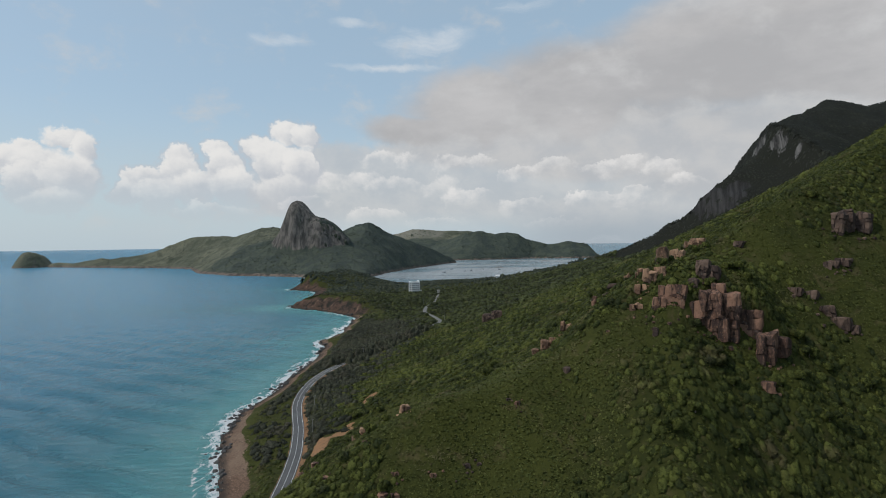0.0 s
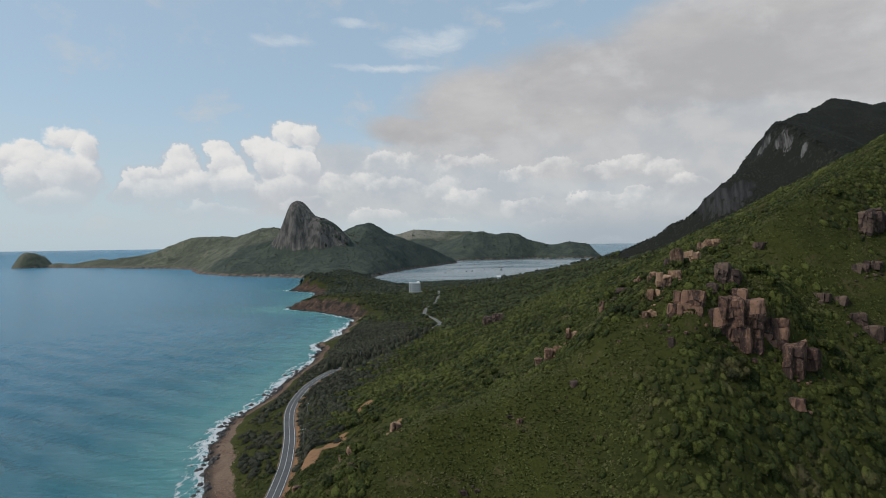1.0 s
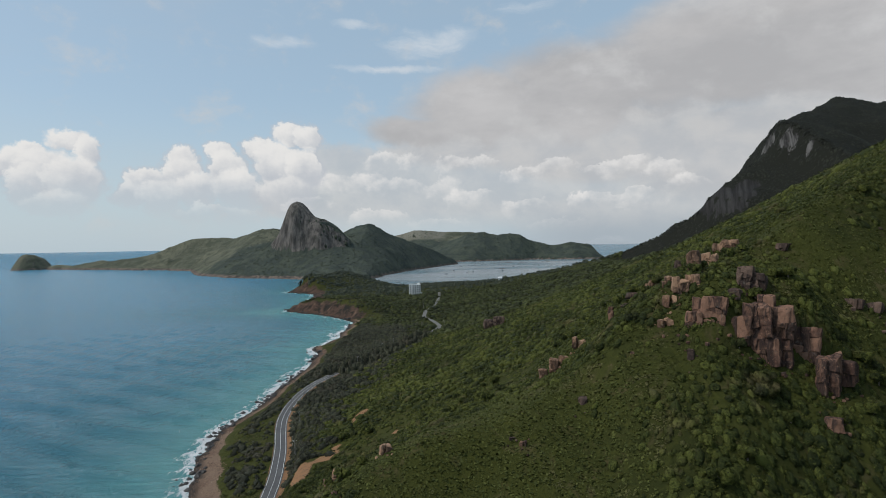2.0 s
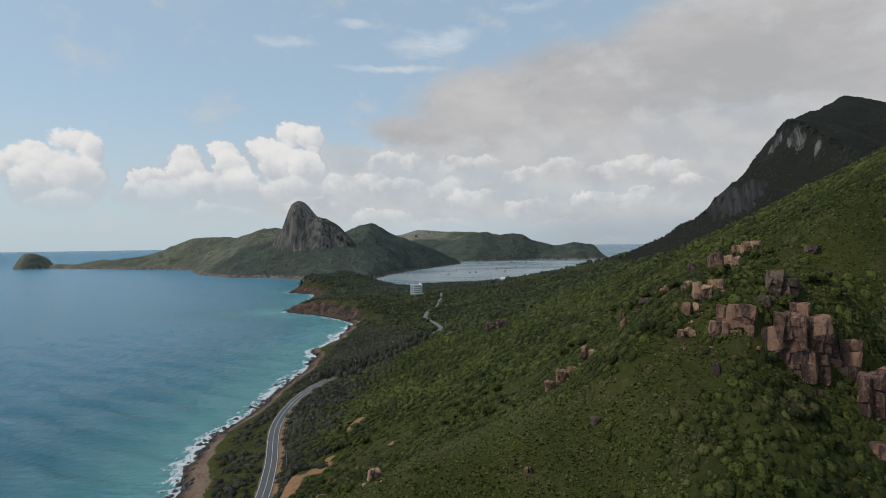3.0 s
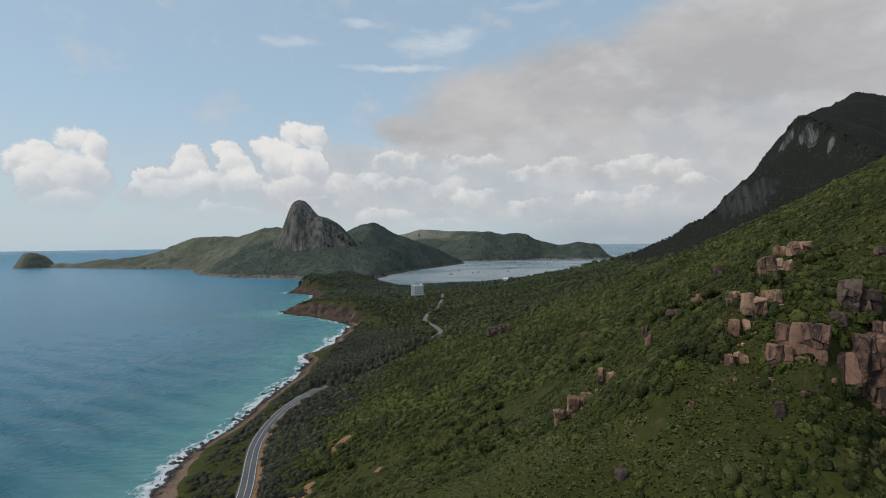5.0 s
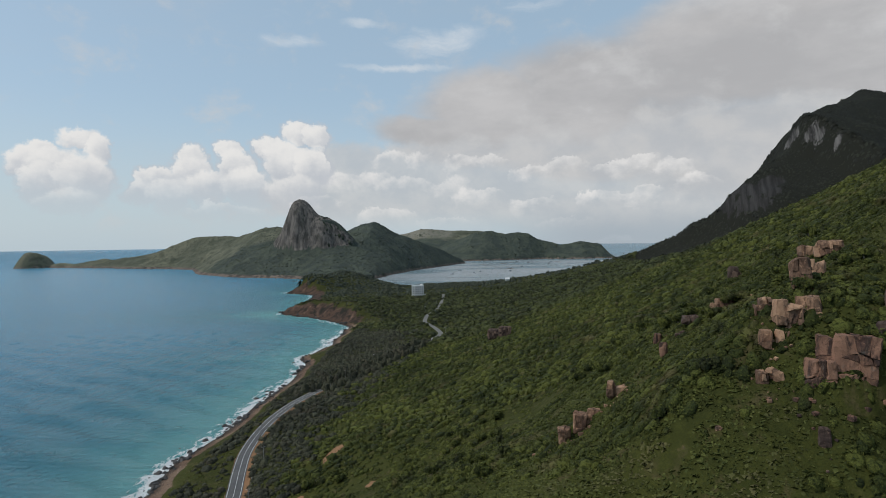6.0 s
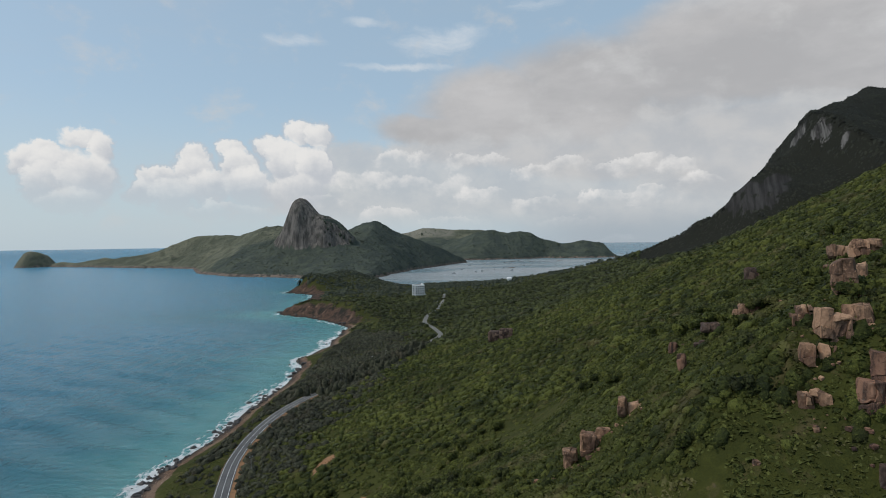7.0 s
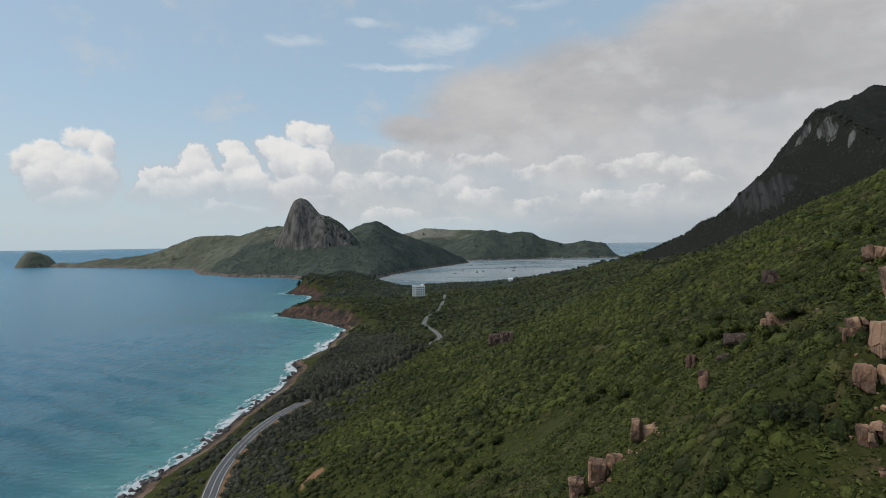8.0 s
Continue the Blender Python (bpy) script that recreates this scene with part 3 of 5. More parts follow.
def rock_build(k, bsdf, geo, low=(0.075, 0.040, 0.030), high=(0.235, 0.130, 0.086), streak=0.9):
    p = geo.outputs["Position"]
    rnd = k.node("ShaderNodeObjectInfo").outputs["Random"]
    q = k.vec("ADD", p, k.join(k.math("MULTIPLY", rnd, 7.0), 0.0, 0.0))
    stain = k.noise(k.vec("MULTIPLY", q, (0.55, 0.55, 0.07)), 1.0, 6, 0.70, 0.6)
    patch = k.noise(p, 0.22, 5, 0.62)
    grain = k.noise(q, 3.2, 4, 0.7)
    c = k.mix(k.step(patch, 0.36, 0.66), low, high)
    c = k.mix(k.math("MULTIPLY", k.step(rnd, 0.62, 0.8), 0.75), c, tuple(1.2 * v for v in high))
    c = k.mix(k.math("MULTIPLY", k.step(k.math("SUBTRACT", stain, k.math("MULTIPLY", k.step(rnd, 0.62, 0.8), 0.10)), 0.42, 0.56), streak), c, (0.036, 0.024, 0.021))
    wash = k.noise(k.vec("MULTIPLY", q, (1.9, 1.9, 0.11)), 1.0, 5, 0.7)
    c = k.mix(k.math("MULTIPLY", k.step(wash, 0.60, 0.74), 0.5), c, (0.33, 0.235, 0.165))
    c = k.mix(k.math("MULTIPLY", k.step(grain, 0.5, 0.75), 0.4), c, (0.06, 0.042, 0.034))
    chip = k.noise(q, 1.1, 5, 0.75, 0.4)
    c = k.mix(k.math("MULTIPLY", k.step(chip, 0.56, 0.66), 0.6), c, tuple(1.3 * v for v in high))
    c = k.mix(k.math("MULTIPLY", k.step(chip, 0.42, 0.32), 0.7), c, (0.036, 0.026, 0.022))
    lichen = k.noise(k.vec("ADD", p, (40.0, 9.0, 3.0)), 0.6, 5, 0.65)
    c = k.mix(k.math("MULTIPLY", k.step(lichen, 0.60, 0.70), 0.45), c, (0.15, 0.135, 0.115))
    k.put(bsdf.inputs["Base Color"], c)
    bsdf.inputs["Roughness"].default_value = 0.88
    bsdf.inputs["Specular IOR Level"].default_value = 0.25
    bump(k, bsdf, k.math("ADD", k.math("MULTIPLY", stain, 0.8), k.math("MULTIPLY", grain, 0.4)), 0.9, 0.35)


def speckled(name, a, b, scale, rough=0.8, relief=0.02, metal=0.0):
    def build(k, bsdf, geo):
        p = geo.outputs["Position"]
        n = k.noise(p, scale, 5, 0.65)
        m = k.noise(p, scale * 0.13, 4, 0.6)
        c = k.mix(k.step(k.math("ADD", k.math("MULTIPLY", n, 0.6), k.math("MULTIPLY", m, 0.4)), 0.34, 0.66), a, b)
        k.put(bsdf.inputs["Base Color"], c)
        bsdf.inputs["Roughness"].default_value, bsdf.inputs["Metallic"].default_value = rough, metal
        bump(k, bsdf, n, 0.5, relief)
    return material(name, build)


GROUND = material("hillside grass and soil", ground_build)
HAZY_LAND = material("distant scrub and rock with haze in the colour", far_land_build)
WATER = material("sea water", water_build)
ROCK = material("stained red granite", rock_build)
DARK_GRANITE = material("dark lichened granite", lambda k, bsdf, geo: rock_build(k, bsdf, geo, (0.050, 0.033, 0.027), (0.135, 0.090, 0.068), 0.8))
TAN_ROCK = material("weathered tan granite", lambda k, bsdf, geo: rock_build(k, bsdf, geo, (0.17, 0.095, 0.060), (0.37, 0.225, 0.140), 0.6))
SCRUB = leafy("green scrub leaves", (0.023, 0.030, 0.011), (0.045, 0.055, 0.015), (0.106, 0.117, 0.028), (0.15, 0.12, 0.06), 0.2, 2.6)
WOOD_LEAF = leafy("dark wood leaves", (0.023, 0.028, 0.014), (0.039, 0.046, 0.019), (0.079, 0.090, 0.031), (0.09, 0.08, 0.045), 0.15, 0.9)
# leaf colour kept very dark to carry the cloud shade on the mountain
SHADED_FOREST = leafy("mountain forest leaves darkened for cloud shade", (0.0135, 0.0140, 0.0118), (0.021, 0.0222, 0.0178), (0.034, 0.0365, 0.0255), (0.05, 0.045, 0.03), 0.1, 0.6)
GREY_SCRUB = leafy("grey coastal scrub leaves", (0.027, 0.029, 0.020), (0.047, 0.049, 0.034), (0.083, 0.086, 0.054), (0.10, 0.085, 0.06), 0.3, 1.8)
# far leaves, lightened and greyed to carry the haze
HAZY_LEAF = leafy("distant wood leaves paled for haze", (0.044, 0.055, 0.044), (0.062, 0.074, 0.054), (0.088, 0.100, 0.064), (0.10, 0.095, 0.06), 0.15, 0.2)
TUFT = leafy("olive grass blades", (0.036, 0.043, 0.013), (0.054, 0.064, 0.017), (0.094, 0.102, 0.028), (0.13, 0.105, 0.055), 0.3, 3.0, 0.55)
BARK = speckled("grey bark", (0.10, 0.08, 0.06), (0.24, 0.20, 0.16), 6.0, 0.9)
ASPHALT = speckled("worn asphalt", (0.055, 0.055, 0.058), (0.105, 0.103, 0.10), 1.5, 0.85)
PALE_ROAD = speckled("dusty pale asphalt", (0.10, 0.098, 0.09), (0.17, 0.165, 0.15), 1.2, 0.85)
PAINT = speckled("white road paint", (0.45, 0.45, 0.43), (0.74, 0.74, 0.72), 2.0, 0.7)
CONCRETE = speckled("weathered concrete", (0.15, 0.145, 0.135), (0.27, 0.26, 0.245), 1.2, 0.85)
WHITEWASH = speckled("white rendered wall", (0.70, 0.70, 0.69), (0.84, 0.84, 0.83), 0.5, 0.7)
SHADE_GLASS = speckled("dark window glass", (0.03, 0.035, 0.04), (0.06, 0.065, 0.07), 0.5, 0.15)
PEBBLE = leafy("mixed shore stones", (0.06, 0.042, 0.034), (0.16, 0.105, 0.078), (0.32, 0.24, 0.185), (0.10, 0.07, 0.055), 0.2, 2.0)
DARK_ROCK = speckled("wet black shore rock", (0.014, 0.012, 0.011), (0.050, 0.042, 0.037), 1.4, 0.6, 0.15)
BOAT_PAINT = speckled("weathered boat paint", (0.10, 0.13, 0.16), (0.35, 0.36, 0.36), 0.4, 0.6)

# ---- mesh makers ----
def mesh_from(name, verts, quads, mat, attrs=None, smooth=True):
    """A mesh out of arrays of corners and four-cornered faces."""
    me = bpy.data.meshes.new(name)
    me.vertices.add(len(verts))
    me.vertices.foreach_set("co", np.ascontiguousarray(verts, dtype=np.float32).ravel())
    side = quads.shape[1]
    me.loops.add(quads.size)
    me.loops.foreach_set("vertex_index", np.ascontiguousarray(quads, dtype=np.int32).ravel())
    me.polygons.add(len(quads))
    me.polygons.foreach_set("loop_start", np.arange(0, quads.size, side, dtype=np.int32))
    me.polygons.foreach_set("use_smooth", np.full(len(quads), smooth))
    for key, values in (attrs or {}).items():
        a = me.attributes.new(key, "FLOAT", "POINT")
        a.data.foreach_set("value", np.ascontiguousarray(values, dtype=np.float32).ravel())
    me.update(calc_edges=True)
    me.validate()
    me.materials.append(mat)
    return me


def grid_quads(rows, cols, wrap=False):
    r, c = np.meshgrid(np.arange(rows - 1), np.arange(cols if wrap else cols - 1), indexing="ij")
    a, b = r * cols + c, r * cols + (c + 1) % cols
    return np.stack([a, b, b + cols, a + cols], -1).reshape(-1, 4)


# bare faces of the mountain: easting, northing, height and half sizes across and up
BARE = [(708, 1335, 322, 34, 27), (713, 1268, 320, 27, 20), (714, 1232, 313, 8, 8), (714, 1200, 296, 20, 12), (712, 1235, 295, 11, 7),
        (520, 1185, 178, 26, 17), (540, 1150, 174, 24, 15), (562, 1195, 205, 38, 17), (600, 1212, 222, 22, 9)]


def bare_rock(x, y, z):
    """How bare the mountain is: 1 inside a face, 0 in the forest."""
    best = np.zeros_like(z)
    for cx, cy, cz, across, up in BARE:
        u = np.hypot(x - cx, y - cy) if cx > 650 else np.abs(x - cx) + 0.3 * np.abs(y - cy)
        best = np.maximum(best, 1 - ramp(np.hypot(u / across, (z - cz) / up), 0.75, 1.25))
    return best


def ground_sheet():
    # rings round the flight, fine towards the hillside
    turn = np.radians(np.concatenate([np.arange(-46, 46, 0.3), np.arange(46, 314, 2.0)]))
    ring = np.concatenate([[0.5, 12], 24 * np.exp(np.arange(0, 1, 1 / 350) * math.log(4950 / 24))])
    r, a = np.meshgrid(ring, turn, indexing="ij")
    x, y = r * np.sin(a), 20 + r * np.cos(a)
    z = height(x.ravel(), y.ravel()).reshape(x.shape)
    z = np.where(r > 3300, np.minimum(z, -8.0), z)
    d = inland(x, y)
    gx, gy = np.gradient(z, axis=0), np.gradient(z, axis=1)
    dist = np.gradient(ring)[:, None]
    steep = np.hypot(gx / dist, gy / np.maximum(r * 0.004, 0.3))
    beach = ramp(d, -20, 0) * (1 - ramp(d, 9 - 3 * ramp(y, 330, 370), 17 - 6 * ramp(y, 330, 370))) * (1 - ramp(y, 900, 925))
    bare = bare_rock(x, y, z)
    cliff = np.maximum(bare * 0.9, (1 - ramp(d, 16, 30)) * ramp(y, 895, 925) * (1 - ramp(y, 1600, 1700)))
    off = x - easting(y, ROAD_Y, ROAD_X)
    lane = ramp(y, 150, 180) * (1 - ramp(y, 540, 600))
    earth = np.maximum(lane * (1 - ramp(np.abs(off - 1.2), 3.6, 6.0)), 0)
    for i, (cx, cy, rx, ry) in enumerate(EARTH):
        earth = np.maximum(earth, (0.32 if i > 8 else 0.9) * (1 - ramp(np.hypot((x - cx) / rx, (y - cy) / ry), 0.3, 1.5)))
    # mountain ground that takes the cloud-shaded floor colour
    forest_shade = ramp(x - 0.2 * (y - 500), 150, 230) * ramp(y + 0.2 * x, 640, 720)
    verts = np.stack([x, y, z], -1).reshape(-1, 3)
    me = mesh_from("ground", verts, grid_quads(len(ring), len(turn), True), GROUND, {"beach": beach, "cliff": cliff, "earth": earth, "forest_shade": forest_shade})
    return tagged(new("ground", me), "grassy green hillside falling to a shingle shore and sea bed", "ground", kind="structure")


# bare patches of orange earth: easting, northing, half widths
EARTH = [(-70, 290, 5.0, 13), (-64, 300, 6, 4), (-52, 356, 4.4, 6), (-54, 348, 3.4, 5), (-56, 304, 7, 2.5), (-62.5, 302, 5, 5), (-58.7, 313, 3.2, 3.5), (-49.5, 296, 3.0, 2.2), (-28.6, 303, 2.4, 3),
         (37, 181, 5, 1.6), (41, 184, 4, 1.5), (52, 178, 1.6, 1.2), (16.5, 155, 1.4, 2.2), (18, 148, 3.0, 1.2), (14, 166, 1.2, 1.6), (-31.5, 169, 1.6, 1.6)]
ground_sheet()


def water_sheet():
    turn = np.radians(np.concatenate([np.arange(-48, 48, 0.5), np.arange(48, 312, 3.0)]))
    ring = np.concatenate([[1.0, 60], 120 * np.exp(np.arange(0, 1.0001, 1 / 250) * math.log(4930 / 120))])
    r, a = np.meshgrid(ring, turn, indexing="ij")
    x, y = r * np.sin(a), 20 + r * np.cos(a)
    d = -inland(x, y)
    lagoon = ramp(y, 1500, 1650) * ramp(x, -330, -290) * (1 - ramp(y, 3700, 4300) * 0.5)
    ahead = y * 0.92 + x * 0.3 + 14 * fbm(x, y, 70, 3, 41)
    swell = (0.85 * np.sin(ahead * 0.21) + 0.5 * np.sin(ahead * 0.37 + x * 0.05) + 0.4 * fbm(x, y * 2.2, 24, 3, 45)) * ramp(d, 5, 40) * (1 - ramp(r, 500, 1300))
    # the rim lifts gently, as high as the eye sees the horizon
    z = swell * (1 - lagoon) + 86.0 * ramp(r, 4000, 4930) ** 1.5
    shallow = np.exp(-np.maximum(d, 0) / 125.0) * (1 - ramp(y, 1100, 2000) * 0.6)
    lines = np.maximum(1.05 * np.exp(-((d - 2) / 6.5) ** 2), np.maximum(0.66 * np.exp(-((d - 9 - 5 * fbm(x, y, 40, 2, 44)) / 5.5) ** 2), 0.26 * np.exp(-((d - 27 - 9 * fbm(x, y, 50, 2, 43)) / 3.0) ** 2)))
    surf = lines * (0.85 + 0.35 * fbm(x, y, 55, 2, 42)) * (1 - lagoon) * (1 - 0.25 * ramp(y, 900, 1100))
    verts = np.stack([x, y, z], -1).reshape(-1, 3)
    # the far sea is lightened with distance, a sheen put into its colour
    me = mesh_from("water", verts, grid_quads(len(ring), len(turn), True), WATER, {"shallow": shallow * (1 - lagoon), "surf": surf, "calm_sheen": lagoon + 0.22 * ramp(r, 3300, 4900) * (1 - lagoon)})
    return tagged(new("water", me), "blue-green sea with white surf along the shore and a pale calm lagoon", "sea", kind="structure")


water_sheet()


def far_land(name, x0, x1, y0, y1, step, label):
    nx, ny = int((x1 - x0) / step), int((y1 - y0) / step)
    x, y = np.meshgrid(np.linspace(x0, x1, nx), np.linspace(y0, y1, ny), indexing="ij")
    z = far_height(x, y)
    gx, gy = np.gradient(z, (x1 - x0) / nx, (y1 - y0) / ny)
    steep = np.hypot(gx, gy)
    horn = ramp(x, -700, -670) * (1 - ramp(x, -400, -360)) * (1 - ramp(np.abs(y - 2310), 110, 150))
    cliff = horn * np.maximum(ramp(steep, 1.0, 1.5) * ramp(z, 80, 110), ramp(z, 190, 215))
    cliff = np.maximum(cliff, 0.42 * ramp(-x, 2060, 2200) * ramp(z, 1, 6))
    beach = (1 - ramp(z, 6, 12)) * ramp(steep, 0.05, 0.2)
    # wooded slopes and hills that also carry painted cloud shade
    dense_shade = np.maximum(ramp(x, -1010, -860) * (1 - ramp(y, 2560, 2760)), ramp(x, -560, -440)) * (1 - ramp(y, 4050, 4200))
    dry = ramp(y, 4050, 4200) * (1 - ramp(x, -60, 80))
    me = mesh_from(name, np.stack([x, y, z], -1).reshape(-1, 3), grid_quads(nx, ny), HAZY_LAND, {"cliff": cliff, "beach": beach, "dense_shade": dense_shade, "dry": dry})
    return tagged(new(name, me), label, "headland", kind="structure")


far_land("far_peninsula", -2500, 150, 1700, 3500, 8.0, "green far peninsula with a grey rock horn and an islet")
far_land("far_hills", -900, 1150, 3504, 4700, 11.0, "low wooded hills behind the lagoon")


# ---- scrub and woods ----
def dome_faces(ring, levels):
    f = []
    for j in range(levels - 1):
        for i in range(ring):
            a, b = j * ring + i, j * ring + (i + 1) % ring
            f += [(a, b, b + ring), (a, b + ring, a + ring)]
    top = levels * ring
    return np.array(f + [((levels - 1) * ring + i, (levels - 1) * ring + (i + 1) % ring, top) for i in range(ring)])


def sprays(rng, x, y, z, radius, tall, count, leaf, ring=8, levels=3, fall=None):
    """Rounded, lumpy bushes at the given places with leaf sprays over them: arrays of corners and triangles."""
    n = len(x)
    spot = np.stack([x, y, z], -1)[:, None, :]
    size = np.stack([radius, radius, tall], -1)[:, None, :]
    # the body of the bush
    lift = np.radians([[-30], [-22, 42], [-30, 8, 55]][levels - 1])
    j, i = np.meshgrid(np.arange(levels), np.arange(ring), indexing="ij")
    a = (2 * math.pi * (i + 0.5 * (j % 2)) / ring).ravel()[None] + rng.uniform(0, 6, (n, 1))
    e = np.broadcast_to(lift[j.ravel()][None], a.shape)
    body = np.stack([np.cos(e) * np.cos(a), np.cos(e) * np.sin(a), np.sin(e)], -1)
    body = np.concatenate([body, np.broadcast_to(np.array([[[0.0, 0.0, 1.0]]]), (n, 1, 3))], 1)
    body = body * rng.uniform(0.55, 1.12, (n, body.shape[1], 1)) * size + spot
    if fall is not None:
        body[..., 2] += ((body - spot)[..., :2] * fall[:, None, :]).sum(-1)
    per = body.shape[1]
    tris = (dome_faces(ring, levels)[None] + (np.arange(n) * per)[:, None, None]).reshape(-1, 3)
    verts = body.reshape(-1, 3)
    if not count:
        return verts, tris
    u = rng.uniform(-0.1, 1, (n, count))
    a = rng.uniform(0, 2 * math.pi, (n, count))
    s = np.sqrt(1 - np.clip(u, -1, 1) ** 2)
    way = np.stack([s * np.cos(a), s * np.sin(a), u], -1)
    centre = spot + way * size * rng.uniform(0.74, 1.26, (n, count, 1))
    if fall is not None:
        centre[..., 2] += ((centre - spot)[..., :2] * fall[:, None, :]).sum(-1)
    face = way / size + rng.normal(0, 0.7, way.shape) / size
    face /= np.linalg.norm(face, axis=-1, keepdims=True)
    side = np.cross(face, rng.normal(0, 1, way.shape))
    side /= np.linalg.norm(side, axis=-1, keepdims=True) + 1e-9
    over = np.cross(face, side)
    half = (leaf * radius)[:, None, None] * rng.uniform(0.6, 1.3, (n, count, 1))
    side, over = side * half, over * half * 0.8
    corners = np.stack([centre - side - over * 0.8, centre + side * 1.1 - over * 0.5, centre + over * 1.3], 2).reshape(-1, 3)
    tris = np.concatenate([tris, np.arange(len(corners)).reshape(-1, 3) + len(verts)])
    return np.concatenate([verts, corners]), tris


def scatter(rng, x0, x1, y0, y1, gap):
    """Jittered places over a stretch of the plan."""
    gx, gy = np.meshgrid(np.arange(x0, x1, gap), np.arange(y0, y1, gap), indexing="ij")
    x = gx.ravel() + rng.uniform(-0.5, 0.5, gx.size) * gap
    y = gy.ravel() + rng.uniform(-0.5, 0.5, gx.size) * gap
    return x, y


def in_view(x, y, margin=6):
    """The fan of ground that lies ahead of the flight."""
    a = np.degrees(np.arctan2(x + 0, y + 5))
    return (a > -36 - margin) & (a < 37 + margin) & (y > 105)


def clear(x, y):
    """Away from water, beach, road and bare earth."""
    d = inland(x, y)
    ok = d > 13 + 4 * (1 - ramp(y, 380, 460)) - 4 * ramp(y, 900, 1000)
    off = np.abs(x - easting(y, ROAD_Y, ROAD_X))
    ok &= (off > 5.2) | (y > 530) & (y < 700) & (off > 3.8) | (y > 850) & (off > 4.2)
    for cx, cy, rx, ry in EARTH:
        ok &= np.hypot((x - cx) / rx, (y - cy) / ry) > 0.9
    return ok


def woods(name, seed, box, gap, keep, radius, flat, count, leaf, mat, label, surface=height, ring=8, levels=3):
    rng = np.random.default_rng(seed)
    x, y = scatter(rng, *box, gap)
    ok = keep(x, y, rng)
    x, y = x[ok], y[ok]
    z = surface(x, y)
    r = (radius[0] + (radius[1] - radius[0]) * rng.uniform(0, 1, len(x)) ** 1.6) * (1 + 0.3 * fbm(x, y, 30, 2, seed))
    t = r * rng.uniform(*flat, len(x))
    fall = np.stack([surface(x + 1.5, y) - surface(x - 1.5, y), surface(x, y + 1.5) - surface(x, y - 1.5)], -1) / 3 * 0.8
    v, q = sprays(rng, x, y, z - 0.1 * r, r, t, count, leaf, ring, levels, fall)
    me = mesh_from(name, v, q, mat)
    return tagged(new(name, me), label, "bushes", kind="stuff")


def open_grass(x, y):
    """Where the grass runs bare between the bushes."""
    g = fbm(x, y, 38, 3, 51)
    near_flank = (1 - ramp(np.abs(x - 20), 30, 50)) * (1 - ramp(np.abs(y - 165), 18, 32))
    thicket = np.maximum(ramp(x - 0.5 * (y - 160), 38, 56) * (1 - ramp(y, 166, 176)), 0.8 * (1 - ramp(x, -34, -20)) * (1 - ramp(y, 150, 165)))
    return g + 0.75 * near_flank * (1 - thicket) - 0.7 * thicket


def near_keep(x, y, rng):
    g = open_grass(x, y)
    return clear(x, y) & in_view(x, y) & (g < rng.uniform(-0.1, 0.55, len(x)))


def grey_zone(x, y):
    """The pale scrub that grows low down beside the road."""
    w = fbm(x, y, 45, 3, 61) * 16 + fbm(x, y, 7, 2, 62) * 26
    edge = np.interp(y, [280, 330, 430, 560, 640, 760, 860], [-76, -62, -72, -52, -36, -50, -130])
    return (x < edge + w) & (y > 285) & (y < 880)


def verge(x, y, rng):
    """Grass left open between beach and road."""
    off = x - easting(y, ROAD_Y, ROAD_X)
    g = fbm(x, y, 16, 2, 52)
    return (off > 0) | (y > 470) | (g > rng.uniform(-0.55, 0.35, len(x)))


woods("hillside_scrub", 1, (-130, 215, 110, 330), 1.9, lambda x, y, g: near_keep(x, y, g) & ~grey_zone(x, y) & verge(x, y, g), (0.55, 1.9), (0.5, 0.95), 34, 0.16, SCRUB, "dense green bushes covering the near hillside", ring=6, levels=3)
woods("grass_tufts", 7, (-130, 190, 112, 300), 0.98, lambda x, y, g: clear(x, y) & in_view(x, y, 2) & ~grey_zone(x, y) & verge(x, y, g) & (open_grass(x, y) > -0.12), (0.4, 0.85), (0.2, 0.42), 5, 0.5, TUFT, "olive grass tufts and low shrubs on the open flank", ring=5, levels=1)
woods("slope_scrub", 2, (-130, 330, 330, 640), 3.3, lambda x, y, g: clear(x, y) & in_view(x, y) & ~grey_zone(x, y) & verge(x, y, g) & (open_grass(x, y) < g.uniform(0.3, 0.9, len(x))), (1.1, 3.7), (0.5, 0.95), 20, 0.16, SCRUB, "green bushes and low trees on the lower slope", ring=7, levels=2)
woods("coastal_scrub", 3, (-125, -10, 285, 900), 2.9, lambda x, y, g: clear(x, y) & grey_zone(x, y) & verge(x, y, g), (1.1, 3.2), (0.6, 1.0), 20, 0.18, GREY_SCRUB, "grey-green coastal scrub above the shore", ring=6, levels=3)
woods("roadside_trees", 8, (-115, 20, 515, 670), 4.0, lambda x, y, g: (np.abs(np.abs(x - easting(y, ROAD_Y, ROAD_X)) - 7.6) < 4.4) & (inland(x, y) > 16), (2.6, 3.8), (1.7, 2.4), 24, 0.22, GREY_SCRUB, "taller grey-green trees closing over the road", ring=7, levels=3)
woods("lowland_wood", 4, (-420, 520, 640, 1300), 7.0, lambda x, y, g: clear(x, y) & ~grey_zone(x, y) & in_view(x, y) & (height(x, y) > 2.5) & ((x < 210 + 0.2 * (y - 500)) | (y < 700)) & (np.hypot(x + 73, y - 1262) > 17) & ((y < 890) | (inland(x, y) > 34 + 22 * fbm(x, y, 50, 3, 66))), (3.2, 7.0), (0.5, 0.85), 4, 0.22, WOOD_LEAF, "dark low woods on the coastal plain", ring=6, levels=2)
